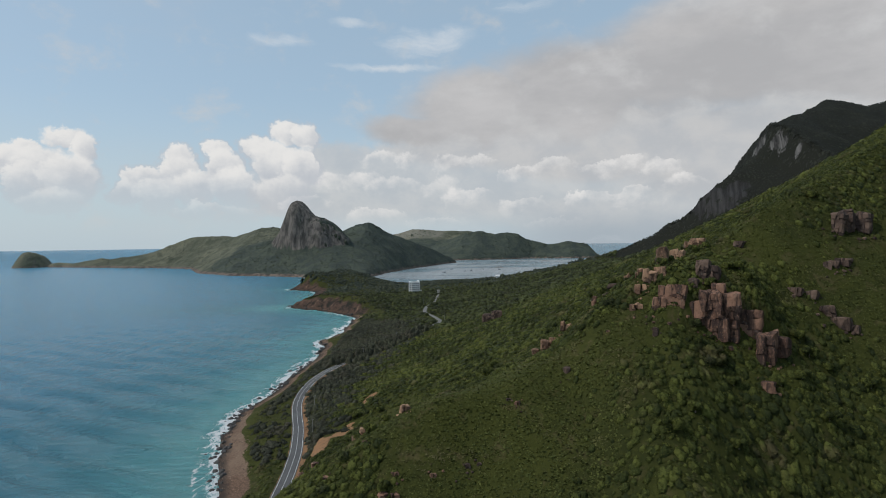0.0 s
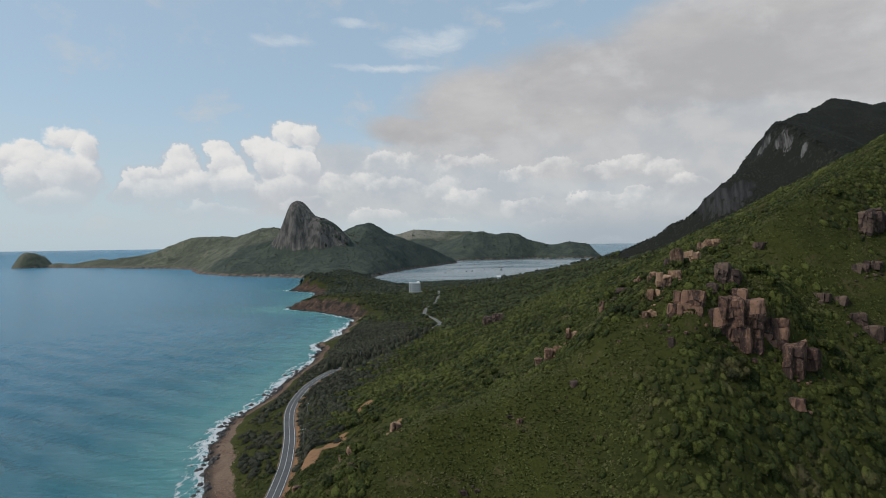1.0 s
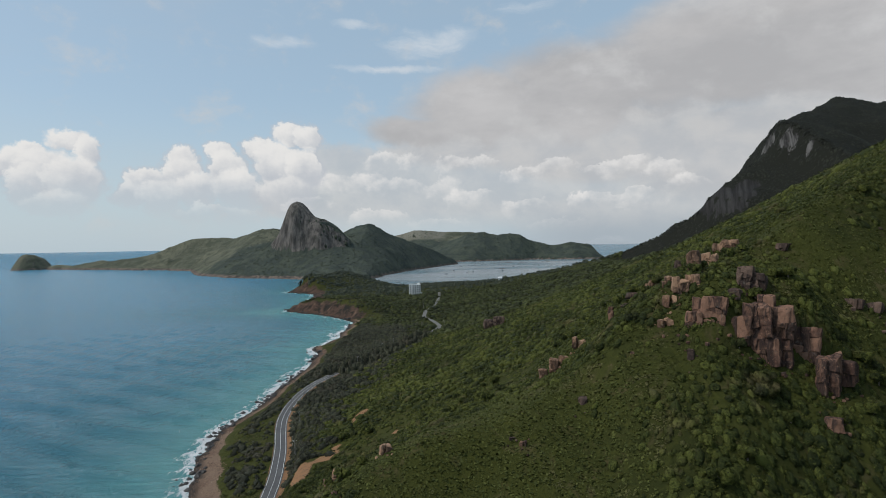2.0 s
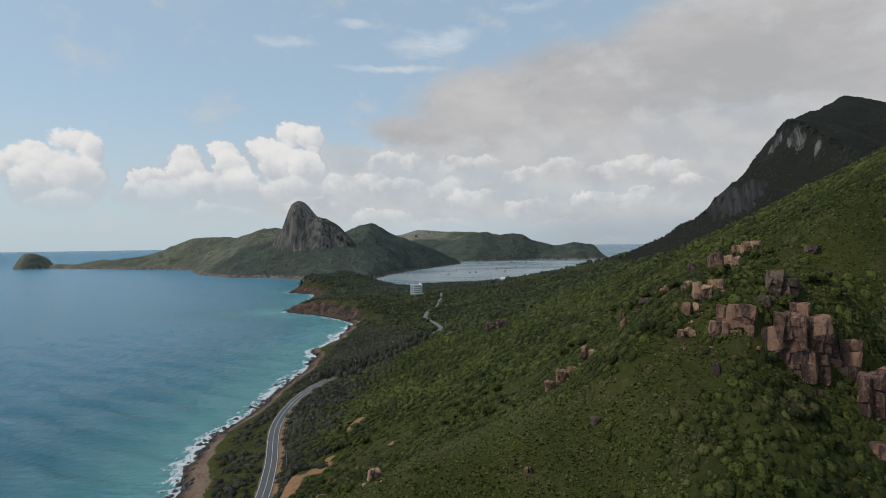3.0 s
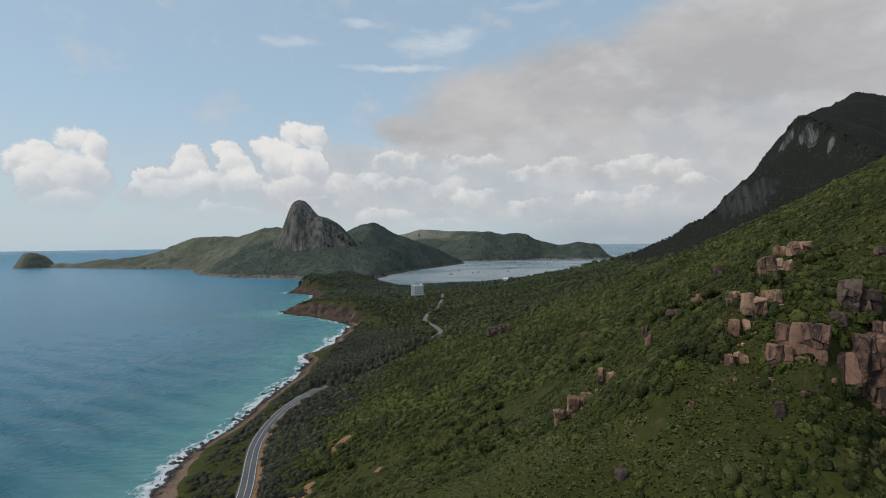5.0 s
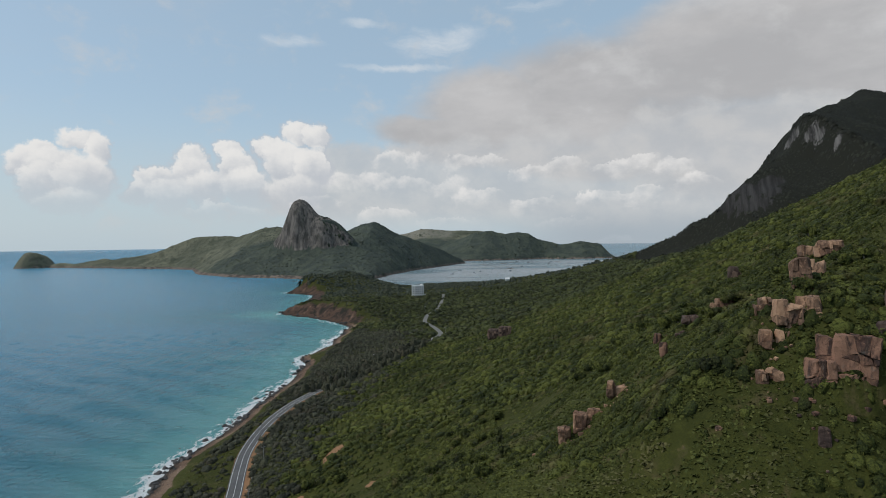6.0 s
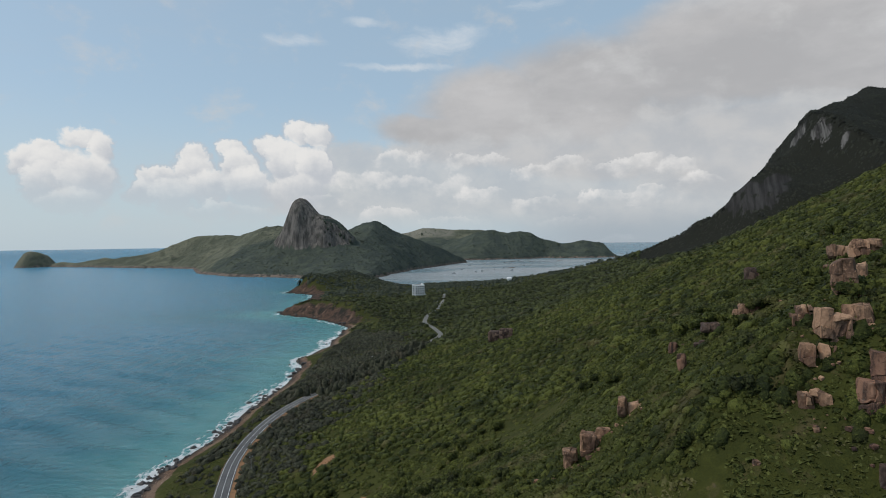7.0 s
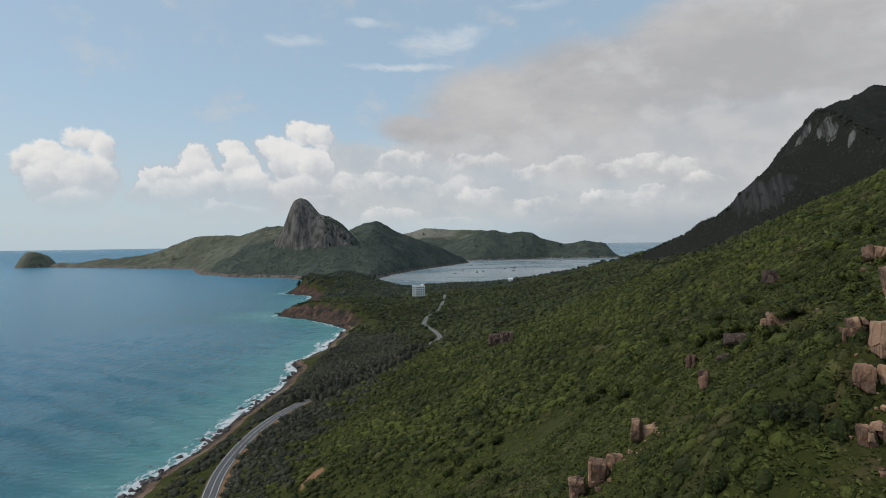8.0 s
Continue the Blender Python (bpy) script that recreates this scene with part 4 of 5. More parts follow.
# the neck's woods share the far leaf colour, greyed for distance haze
woods("neck_wood", 12, (-480, 520, 1296, 1760), 9.0, lambda x, y, g: in_view(x, y) & (height(x, y) > 2.5) & (x < 210 + 0.2 * (y - 500)) & (inland(x, y) > 24 + 22 * fbm(x, y, 50, 3, 66)), (3.4, 7.4), (0.5, 0.85), 4, 0.22, HAZY_LEAF, "woods on the narrow neck of land, greyed for haze", ring=6, levels=2)
woods("headland_scrub", 13, (-330, -60, 900, 1300), 4.2, lambda x, y, g: (inland(x, y) > 22) & (inland(x, y) < 62) & (np.abs(x - easting(y, ROAD_Y, ROAD_X)) > 6) & (fbm(x, y, 30, 3, 67) > g.uniform(-0.7, 0.5, len(x))), (1.0, 2.8), (0.4, 0.7), 6, 0.3, GREY_SCRUB, "low grey-green scrub on the headland top", ring=6, levels=2)
woods("mountain_wood", 5, (200, 1300, 560, 1900), 5.6, lambda x, y, g: in_view(x, y) & (x > 210 + 0.2 * (y - 500)) & (y > 700 - 0.2 * x) & (height(x, y) > 20) & (bare_rock(x, y, height(x, y)) < 0.3), (2.6, 6.0), (0.4, 0.75), 0, 0.5, SHADED_FOREST, "mountain side forest, coloured darker for cloud shade", ring=6, levels=1)
woods("peninsula_wood", 6, (-1900, 80, 1850, 3250), 12.0, lambda x, y, g: (far_height(x, y) > 9) & (np.abs(far_height(x + 6, y + 6) - far_height(x - 6, y - 6)) < 17) & (far_height(x, y) < 225) & (fbm(x, y, 120, 3, 71) < g.uniform(-0.3, 0.3, len(x)) + 0.6 * ramp(x, -1000, -850)), (4.0, 8.5), (0.12, 0.3), 0, 0.55, HAZY_LEAF, "scrub woods on the far peninsula", far_height, ring=5, levels=2)
woods("far_hill_wood", 9, (-620, 1250, 3550, 4400), 19.0, lambda x, y, g: (far_height(x, y) > 7), (7.0, 13.0), (0.08, 0.16), 0, 0.55, HAZY_LEAF, "woods on the low hills behind the lagoon", far_height, ring=5, levels=2)
woods("shore_stones", 10, (-175, -95, 262, 700), 1.1, lambda x, y, g: (inland(x, y) > -2) & (inland(x, y) < 15 - 6 * ramp(y, 330, 370)) & (np.abs(x - easting(y, ROAD_Y, ROAD_X)) > 6) & (fbm(x, y, 14, 3, 81) > g.uniform(-0.5, 0.5, len(x))), (0.22, 0.85), (0.5, 0.9), 0, 0.4, PEBBLE, "brown and grey stones strewn over the shingle beach", ring=5, levels=1)
woods("verge_grass", 11, (-150, -80, 255, 520), 2.0, lambda x, y, g: (x - easting(y, ROAD_Y, ROAD_X) < -5.5) & (inland(x, y) > 14) & (fbm(x, y, 12, 2, 53) > g.uniform(-0.5, 0.2, len(x))), (0.4, 1.1), (0.35, 0.7), 6, 0.4, TUFT, "green grass and weeds between beach and road", ring=5, levels=2)

# ---- parts helper ----
def part(name, bm, mat, parent=None, label="", smooth=False):
    """Links a bmesh as one mesh object, under a thing or a part if given."""
    me = bpy.data.meshes.new(name)
    bm.to_mesh(me)
    bm.free()
    me.materials.append(mat)
    if smooth:
        me.polygons.foreach_set("use_smooth", [True] * len(me.polygons))
    ob = new(name, me)
    ob.parent = parent
    return tagged(ob, label)


def empty(name, m, label, category, group="", kind=""):
    ob = new(name)
    ob.matrix_world = m
    return tagged(ob, label, category, group, kind)


def box(bm, x, y, z, sx, sy, sz, turn=0.0):
    """A box with its base centre at x, y, z."""
    m = pose(x, y, z + sz / 2, 0, 0, turn) @ Matrix.Diagonal((sx, sy, sz, 1))
    return bmesh.ops.create_cube(bm, size=1, matrix=m)["verts"]


def ground_z(x, y):
    return float(height(np.array([float(x)]), np.array([float(y)]))[0])


# ---- the coast road ----
def ribbon(y0, y1, step, inner, outer, lift, thick):
    """A band along the road between two offsets from its centre line."""
    ys = np.arange(y0, y1 + 0.01, step)
    xs = easting(ys, ROAD_Y, ROAD_X)
    dx = np.gradient(xs, ys)
    nx, ny = 1 / np.hypot(1, dx), -dx / np.hypot(1, dx)
    zs = sum(np.interp(ys + o, ROAD_Y, ROAD_Z) for o in (-9, -3, 3, 9)) / 4 + lift
    bm = bmesh.new()
    rows = []
    for x, y, z, a, b in zip(xs, ys, zs, nx, ny):
        rows.append([bm.verts.new((x + a * o, y + b * o, h)) for o, h in ((inner, z - thick), (inner, z), (outer, z), (outer, z - thick))])
    for p, q in zip(rows, rows[1:]):
        for i in range(3):
            bm.faces.new((p[i], p[i + 1], q[i + 1], q[i]))
    bmesh.ops.recalc_face_normals(bm, faces=bm.faces)
    return bm


def build_road():
    road = part("road", ribbon(150, 640, 4, -3.35, 3.35, 0.16, 0.5), ASPHALT)
    tagged(road, "grey two-lane asphalt coast road with white lines", "road", kind="structure")
    part("edge_line", ribbon(150, 620, 4, -2.88, -2.68, 0.172, 0.008), PAINT, road, "white painted edge line")
    part("edge_line", ribbon(150, 620, 4, 2.68, 2.88, 0.172, 0.008), PAINT, road, "white painted edge line")
    part("centre_line", ribbon(150, 620, 4, -0.09, 0.09, 0.172, 0.008), PAINT, road, "white painted centre line")
    inland_road = part("road", ribbon(644, 1235, 5, -2.6, 2.6, 0.2, 0.6), PALE_ROAD)
    tagged(inland_road, "pale concrete road winding through the scrub", "road", kind="structure")
    drain = part("roadside_drain", ribbon(300, 402, 4, 6.2, 7.0, 0.35, 0.6), CONCRETE)
    tagged(drain, "pale concrete drain beside the coast road", "drain", kind="structure")


build_road()


# ---- granite outcrops ----
def hull_of(points):
    bm = bmesh.new()
    for p in points:
        bm.verts.new(p)
    hull = bmesh.ops.convex_hull(bm, input=bm.verts[:])
    bmesh.ops.delete(bm, geom=list({g for g in hull["geom_interior"] + hull["geom_unused"] if isinstance(g, bmesh.types.BMVert)}), context="VERTS")
    return bm


def rock_mass(rng, w, d, h):
    """Corners of a lumpy, flat-faced mass that stands on z = 0."""
    pts = [(0.5 * w * sx * rng.uniform(0.62, 1.0), 0.5 * d * sy * rng.uniform(0.7, 1.0), h * (0.5 + sz * rng.uniform(0.30, 0.5)))
           for sx in (-1, 1) for sy in (-1, 1) for sz in (-1, 1)]
    for _ in range(16):
        v = Vector((rng.gauss(0, 1), rng.gauss(0, 1), rng.gauss(0, 1))).normalized()
        v *= rng.uniform(0.86, 1.06) / (abs(v.x) ** 8 + abs(v.y) ** 8 + abs(v.z) ** 8) ** 0.125
        pts.append((0.5 * w * v.x, 0.5 * d * v.y, h * (0.5 + 0.5 * v.z)))
    return pts


def fracture(rng, points, size):
    """Splits a convex mass along joints, upright or level, until no piece is much larger than size."""
    lo = [min(p[i] for p in points) for i in range(3)]
    hi = [max(p[i] for p in points) for i in range(3)]
    span = [hi[0] - lo[0], 0.55 * (hi[1] - lo[1]), 0.72 * (hi[2] - lo[2])]
    axis = span.index(max(span))
    if span[axis] < size * rng.uniform(0.8, 1.7):
        return [points]
    normal = Vector([1.0 if i == axis else rng.uniform(-0.34, 0.34) for i in range(3)]).normalized()
    spot = Vector([lo[i] + (hi[i] - lo[i]) * (rng.uniform(0.3, 0.7) if i == axis else 0.5) for i in range(3)])
    bm = hull_of(points)
    bmesh.ops.bisect_plane(bm, geom=bm.verts[:] + bm.edges[:] + bm.faces[:], plane_co=spot, plane_no=normal)
    sides = [[tuple(v.co) for v in bm.verts if s * (v.co - spot).dot(normal) > -1e-4] for s in (1, -1)]
    bm.free()
    if min(len(s) for s in sides) < 5:
        return [points]
    return [piece for s in sides for piece in fracture(rng, s, size)]


def weathered(points, off, edge, reach, rough):
    """One piece of rock, its edges worn and its skin uneven."""
    bm = hull_of(points)
    bmesh.ops.dissolve_limit(bm, angle_limit=0.12, verts=bm.verts[:], edges=bm.edges[:])
    bmesh.ops.bevel(bm, geom=bm.edges[:], offset=edge, segments=1, affect="EDGES", clamp_overlap=True)
    bmesh.ops.triangulate(bm, faces=bm.faces[:])
    for cut in (reach * 2, reach) if reach else ():
        bmesh.ops.subdivide_edges(bm, edges=[e for e in bm.edges if e.calc_length() > cut], cuts=1)
        bmesh.ops.triangulate(bm, faces=bm.faces[:])
    for v in bm.verts:
        s = Vector((v.co.x, v.co.y, v.co.z * 0.6)) + off
        v.co += (noise.noise_vector(s * 0.45) * 1.5 + noise.noise_vector(s * 1.5) * 0.9 + noise.noise_vector(s * 3.9) * 0.5) * rough
    return bm


def outcrop(label, rows, turn=0.0, mat=None):
    """Rock faces (easting, northing, width, height and, where it stands on a ledge, its foot), sunk into the slope and split along joints."""
    x, y = rows[0][0], rows[0][1]
    base = pose(x, y, ground_z(x, y) - 1.0)
    thing = empty("rock_outcrop", base, label, "rocks", "granite outcrops on the hillside")
    for i, (bx, by, w, h, *foot_z) in enumerate(rows):
        seed = int(bx * 13 + by * 7 + i)
        rng = random.Random(seed)
        way = Vector((bx - 2, by - 62, 0)).normalized()
        side = Vector((way.y, -way.x, 0))
        if foot_z:
            low = 0.9 if h > 5 else 0.5
            foot = Vector((bx, by, foot_z[0] - low))
            h = h + low
        else:
            if mat == DARK_GRANITE and by < 210 and bx > 100:
                h *= 0.55
            if by < 176 and bx < 20:
                w, h = 0.8 * w, 0.5 * h
            if w < 3 and h < 4.2:
                w, h = 0.8 * w, 0.72 * h
            h = h * 0.84 + 1.0
            foot = Vector((bx, by, ground_z(bx, by) - 1.0))
        yaw = math.degrees(math.atan2(-way.x, way.y)) + turn
        depth = max(1.1 * w, 0.75 * h, 2.4)
        off = Vector((rng.uniform(0, 90), rng.uniform(0, 90), rng.uniform(0, 90)))
        place = foot + way * (depth * 0.46)
        stand = base.inverted() @ pose(*place, rng.uniform(-9, -3), rng.uniform(-4, 4), yaw + rng.uniform(-8, 8))
        grain = min(max(w, h) * 0.5, 1.9 if mat else 2.9)
        for piece in fracture(rng, rock_mass(rng, w * 1.1, depth, h * 1.05), grain):
            ob = part("rock_block", weathered(piece, off, 0.08 + 0.008 * h, max(0.55, 0.10 * h), 0.10 + 0.014 * min(h, 8)), mat or ROCK, thing, smooth=False)
            nudge = Vector((rng.uniform(-0.08, 0.08), rng.uniform(-0.4, 0.3), rng.uniform(-0.06, 0.06)))
            ob.matrix_local = stand @ Matrix.Translation(nudge)
    rng = random.Random(len(rows) + int(x))
    for _ in range(3 * len(rows)):
        bx, by, w, h = rng.choice(rows)[:4]
        fx, fy = bx + rng.uniform(-1.1, 1.1) * w, by - rng.uniform(-1.5, 3.5)
        s = rng.uniform(0.08, 0.26) * min(w, 4)
        ob = part("fallen_stone", weathered(rock_mass(rng, s * 1.3, s * 1.2, s), Vector((fx, fy, 0)), 0.05 * s, 0, 0.03 * s), mat or ROCK, thing, smooth=False)
        ob.matrix_local = base.inverted() @ pose(fx, fy, ground_z(fx, fy) - 0.25 * s, rng.uniform(-15, 15), rng.uniform(-15, 15), rng.uniform(0, 360))
    return thing


outcrop("long pale granite slab lying on the grassy crest", [(96.5, 245.1, 5.2, 3.0, 110.5), (95.3, 235.0, 5.8, 3.8, 111.2)], mat=TAN_ROCK)
outcrop("cluster of broken pale granite blocks in grass", [(68.0, 199.2, 3.6, 6.1, 105.9), (78.7, 216.0, 3.4, 4.5, 106.4), (80.3, 214.7, 2.7, 3.7, 107.1)], mat=TAN_ROCK)
outcrop("tan granite tor of stacked blocks above the cliff", [(59.3, 191.0, 2.0, 4.1, 101.0), (61.1, 190.0, 2.4, 4.5, 100.0), (64.0, 190.0, 3.8, 5.2, 100.4), (59.3, 189.5, 2.9, 3.1, 96.8), (56.2, 190.0, 1.9, 2.7, 97.4)], mat=TAN_ROCK)
outcrop("large reddish granite cliff block split by cracks", [(63.9, 179.0, 5.9, 10.1, 90.2), (59.6, 180.6, 5.2, 5.4, 91.0), (61.5, 182.2, 3.0, 8.6, 91.2)])
outcrop("grey-brown granite boulders among bushes above the cliff", [(75.0, 184.5, 3.7, 5.8, 102.0), (78.2, 183.5, 4.1, 4.5, 101.6), (71.4, 182.0, 2.9, 3.1, 99.3)], mat=DARK_GRANITE)
outcrop("tall dark-streaked red granite cliff of jointed pillars", [(72.4, 177.5, 2.6, 4.6, 94.6), (70.3, 176.5, 4.7, 7.8, 87.6), (74.9, 175.5, 5.0, 8.2, 90.6), (79.3, 175.0, 5.1, 7.5, 91.0), (75.3, 174.5, 7.2, 7.9, 83.4), (80.0, 174.0, 3.3, 7.5, 83.2), (85.1, 175.5, 6.4, 9.5, 83.0)])
outcrop("rounded granite knob capping the cliff", [(77.0, 178.0, 3.8, 2.9, 98.2)])
outcrop("pair of small pale boulders in grass", [(53.1, 185.0, 1.7, 1.9, 92.2), (55.2, 185.0, 2.7, 2.0, 92.4)], mat=TAN_ROCK)
outcrop("small brown boulder below the cliff", [(53.1, 182.5, 1.9, 1.6, 88.9)])
outcrop("small brown boulder half sunk in grass", [(55.7, 180.0, 2.3, 1.9, 88.0)])
outcrop("narrow upright dark granite fin", [(56.7, 174.0, 1.6, 3.7, 84.6)], mat=DARK_GRANITE)
outcrop("brown granite boulder on the upper slope", [(99.5, 210.3, 3.5, 2.4, 111.4)], mat=DARK_GRANITE)
outcrop("pair of pale upright granite stones on the spur", [(38.0, 221.0, 1.8, 3.5, 80.6), (40.5, 221.0, 3.2, 3.4, 79.6)], mat=TAN_ROCK)
outcrop("pink granite pillars standing side by side", [(30.9, 220.0, 3.0, 4.3, 72.7), (34.1, 221.0, 3.6, 4.2, 73.4)], mat=TAN_ROCK)
outcrop("single pink granite stone on the spur", [(27.3, 220.0, 2.6, 5.0, 68.9)], mat=TAN_ROCK)
outcrop("weathered red rock scar in grass", [(22.2, 217.0, 3.8, 3.9, 64.5)])
outcrop("dark granite boulder in the grass flank", [(30.2, 175.4, 2.5, 3.0)], mat=DARK_GRANITE)
outcrop("low grey boulder in scrub", [(11.4, 166.9, 2.3, 2.2)], mat=DARK_GRANITE)
outcrop("layered tan granite ledge", [(67.0, 228.6, 4.4, 2.1, 99.7), (64.8, 229.3, 2.4, 2.1, 98.5)], mat=TAN_ROCK)
outcrop("small grey granite stone among bushes", [(50.3, 222.2, 1.7, 3.0, 89.4)])
outcrop("small stone on the wooded slope", [(55.3, 241.2, 2.0, 2.5, 89.0)])
outcrop("dark mossy rocks on the wooded slope", [(60.3, 230.8, 4.9, 1.9, 95.4)], mat=DARK_GRANITE)
outcrop("grey mossy boulder high on the slope", [(107.3, 307.7, 6.1, 3.9, 101.1)], mat=DARK_GRANITE)
outcrop("fluted grey granite face high on the spur", [(137.6, 213.0, 4.6, 9.6), (141.6, 213.8, 4.4, 10.4), (146.6, 214.4, 5.6, 9.0)], mat=DARK_GRANITE)
outcrop("broken grey rocks on the upper flank", [(124.5, 199.6, 3.0, 5.2), (127.2, 199.8, 3.0, 5.0), (130.3, 200.4, 4.4, 5.4)], mat=DARK_GRANITE)
outcrop("dark ridged rock rib in grass", [(109.1, 192.0, 4.4, 5.0), (113.4, 191.2, 5.0, 4.6)], mat=DARK_GRANITE)
outcrop("dark layered rock scar on the steep flank", [(115.8, 186.0, 4.8, 7.0), (117.7, 182.7, 5.6, 7.0), (120.6, 181.5, 3.6, 5.0)], mat=DARK_GRANITE)
outcrop("pale pillar of granite with a dark crown", [(85.0, 168.0, 3.0, 9.6, 76.8), (87.6, 168.2, 3.2, 10.2, 76.8), (92.2, 169.5, 3.4, 5.4, 80.0)])
outcrop("low boulder below the pillar", [(83.0, 161.6, 4.2, 3.0)])
outcrop("red rocks at the foot of the spur", [(-22.5, 143.7, 3.6, 4.2), (-19.5, 143.2, 3.0, 3.6)])
outcrop("red-brown rock ledge at the foot of the spur", [(-9.0, 140.4, 5.0, 3.8), (-4.2, 140.6, 3.6, 3.2)])
outcrop("brown rock at the bank above the road", [(-44.3, 165.8, 3.6, 3.0), (-48.7, 166.6, 2.8, 2.6)])
outcrop("small pale stone in grass", [(44.0, 180.5, 1.2, 1.1)], mat=TAN_ROCK)
outcrop("tan boulder by the bare earth above the road", [(-31.9, 178.0, 3.0, 2.4, 55.0), (-35.0, 180.0, 1.8, 1.4, 53.0)], mat=TAN_ROCK)
outcrop("orange-brown boulder in the lower scrub", [(-18.8, 169.0, 2.8, 2.6, 64.2)], mat=TAN_ROCK)
outcrop("dark red rock scar in the steep grass", [(-1.6, 150.1, 3.4, 2.6), (1.8, 150.5, 2.2, 2.2)], mat=DARK_GRANITE)
outcrop("low red-brown ledge half hidden in grass", [(-10.2, 147.6, 3.0, 2.0)])
outcrop("red boulder at the spur's foot", [(-20.0, 148.5, 3.0, 3.0)])
outcrop("small brown rock among dark bushes", [(-39.3, 153.0, 2.6, 2.4)])
outcrop("reddish rock showing between trees of the slope", [(32.8, 559.5, 8.8, 7.9, 36.9), (39.5, 528.2, 9.0, 7.4, 43.9)], mat=DARK_GRANITE)
outcrop("narrow pinkish granite rib beside the tor", [(59.3, 195.7, 2.1, 2.7, 102.3), (58.2, 196.9, 1.2, 1.9, 101.8)], mat=TAN_ROCK)
outcrop("small dark rock in grass", [(-29.3, 159.6, 2.4, 2.2)])
outcrop("red scar of crumbling rock on the flank", [(13.9, 165.5, 2.4, 2.6)])


# ---- boulders along the water's edge ----
def boulder_mesh(seed):
    bm = bmesh.new()
    bmesh.ops.create_icosphere(bm, subdivisions=2, radius=1.0)
    off = Vector((seed * 7.3, seed * 3.1, seed * 1.7))
    for v in bm.verts:
        v.co *= 1 + 0.42 * noise.noise(v.co * 1.3 + off) + 0.15 * noise.noise(v.co * 3.0 + off)
        v.co.z *= 0.72
    return bm


def shore_boulders():
    rng = random.Random(5)
    kinds = [part("shore_boulder", boulder_mesh(i), DARK_ROCK, smooth=False) for i in range(5)]
    label = "black wave-washed boulder at the water's edge"
    for ob in kinds:
        tagged(ob, label, "boulder", "boulders along the shore")
    n = 0
    while n < 290:
        y = rng.uniform(262, 560) if n < 235 else rng.uniform(560, 1080)
        cluster = vnoise(np.array([y / 17.0]), np.array([0.5]), 3)[0]
        if rng.random() > cluster ** 1.3 * 1.5:
            continue
        edge = float(np.interp(y, SHORE_Y, SHORE_X))
        x = edge + rng.gauss(0.3, 2.2) - (rng.random() < 0.12) * rng.uniform(3, 11)
        z = max(ground_z(x, y), -0.5)
        s = rng.uniform(0.4, 1.0) ** 3 * 1.7 + 0.4
        if y > 560:
            s *= 1.5
        ob = kinds[n] if n < 5 else copy_thing(kinds[n % 5], Matrix())
        ob.matrix_world = pose(x, y, z + 0.1 * s, rng.uniform(-15, 15), rng.uniform(-15, 15), rng.uniform(0, 360)) @ Matrix.Diagonal((s * rng.uniform(0.8, 1.3), s, s, 1))
        n += 1


shore_boulders()


# ---- utility poles ----
def utility_pole(x, y, tall):
    thing = empty("utility_pole", pose(x, y, ground_z(x, y) - 0.3), "slim grey concrete utility pole beside the road", "pole", "utility poles along the road")
    bm = bmesh.new()
    bmesh.ops.create_cone(bm, cap_ends=True, segments=10, radius1=0.2, radius2=0.12, depth=tall, matrix=pose(0, 0, tall / 2))
    part("post", bm, CONCRETE, thing)
    bm = bmesh.new()
    box(bm, 0, 0, tall - 0.9, 1.9, 0.12, 0.14, 35)
    part("crossarm", bm, CONCRETE, thing)
    for o in (-0.8, 0.8):
        bm = bmesh.new()
        bmesh.ops.create_cone(bm, cap_ends=True, segments=8, radius1=0.09, radius2=0.05, depth=0.3, matrix=pose(o * 0.82, o * 0.57, tall - 0.6))
        part("insulator", bm, WHITEWASH, thing)


for px, py, tall in [(-81.5, 324, 8.5), (-91, 372, 8.5), (-83.5, 545, 9), (-68.5, 602, 9), (-58.5, 618, 9), (-41, 931, 11), (-8, 700, 9), (-26, 985, 10)]:
    utility_pole(px, py, tall)


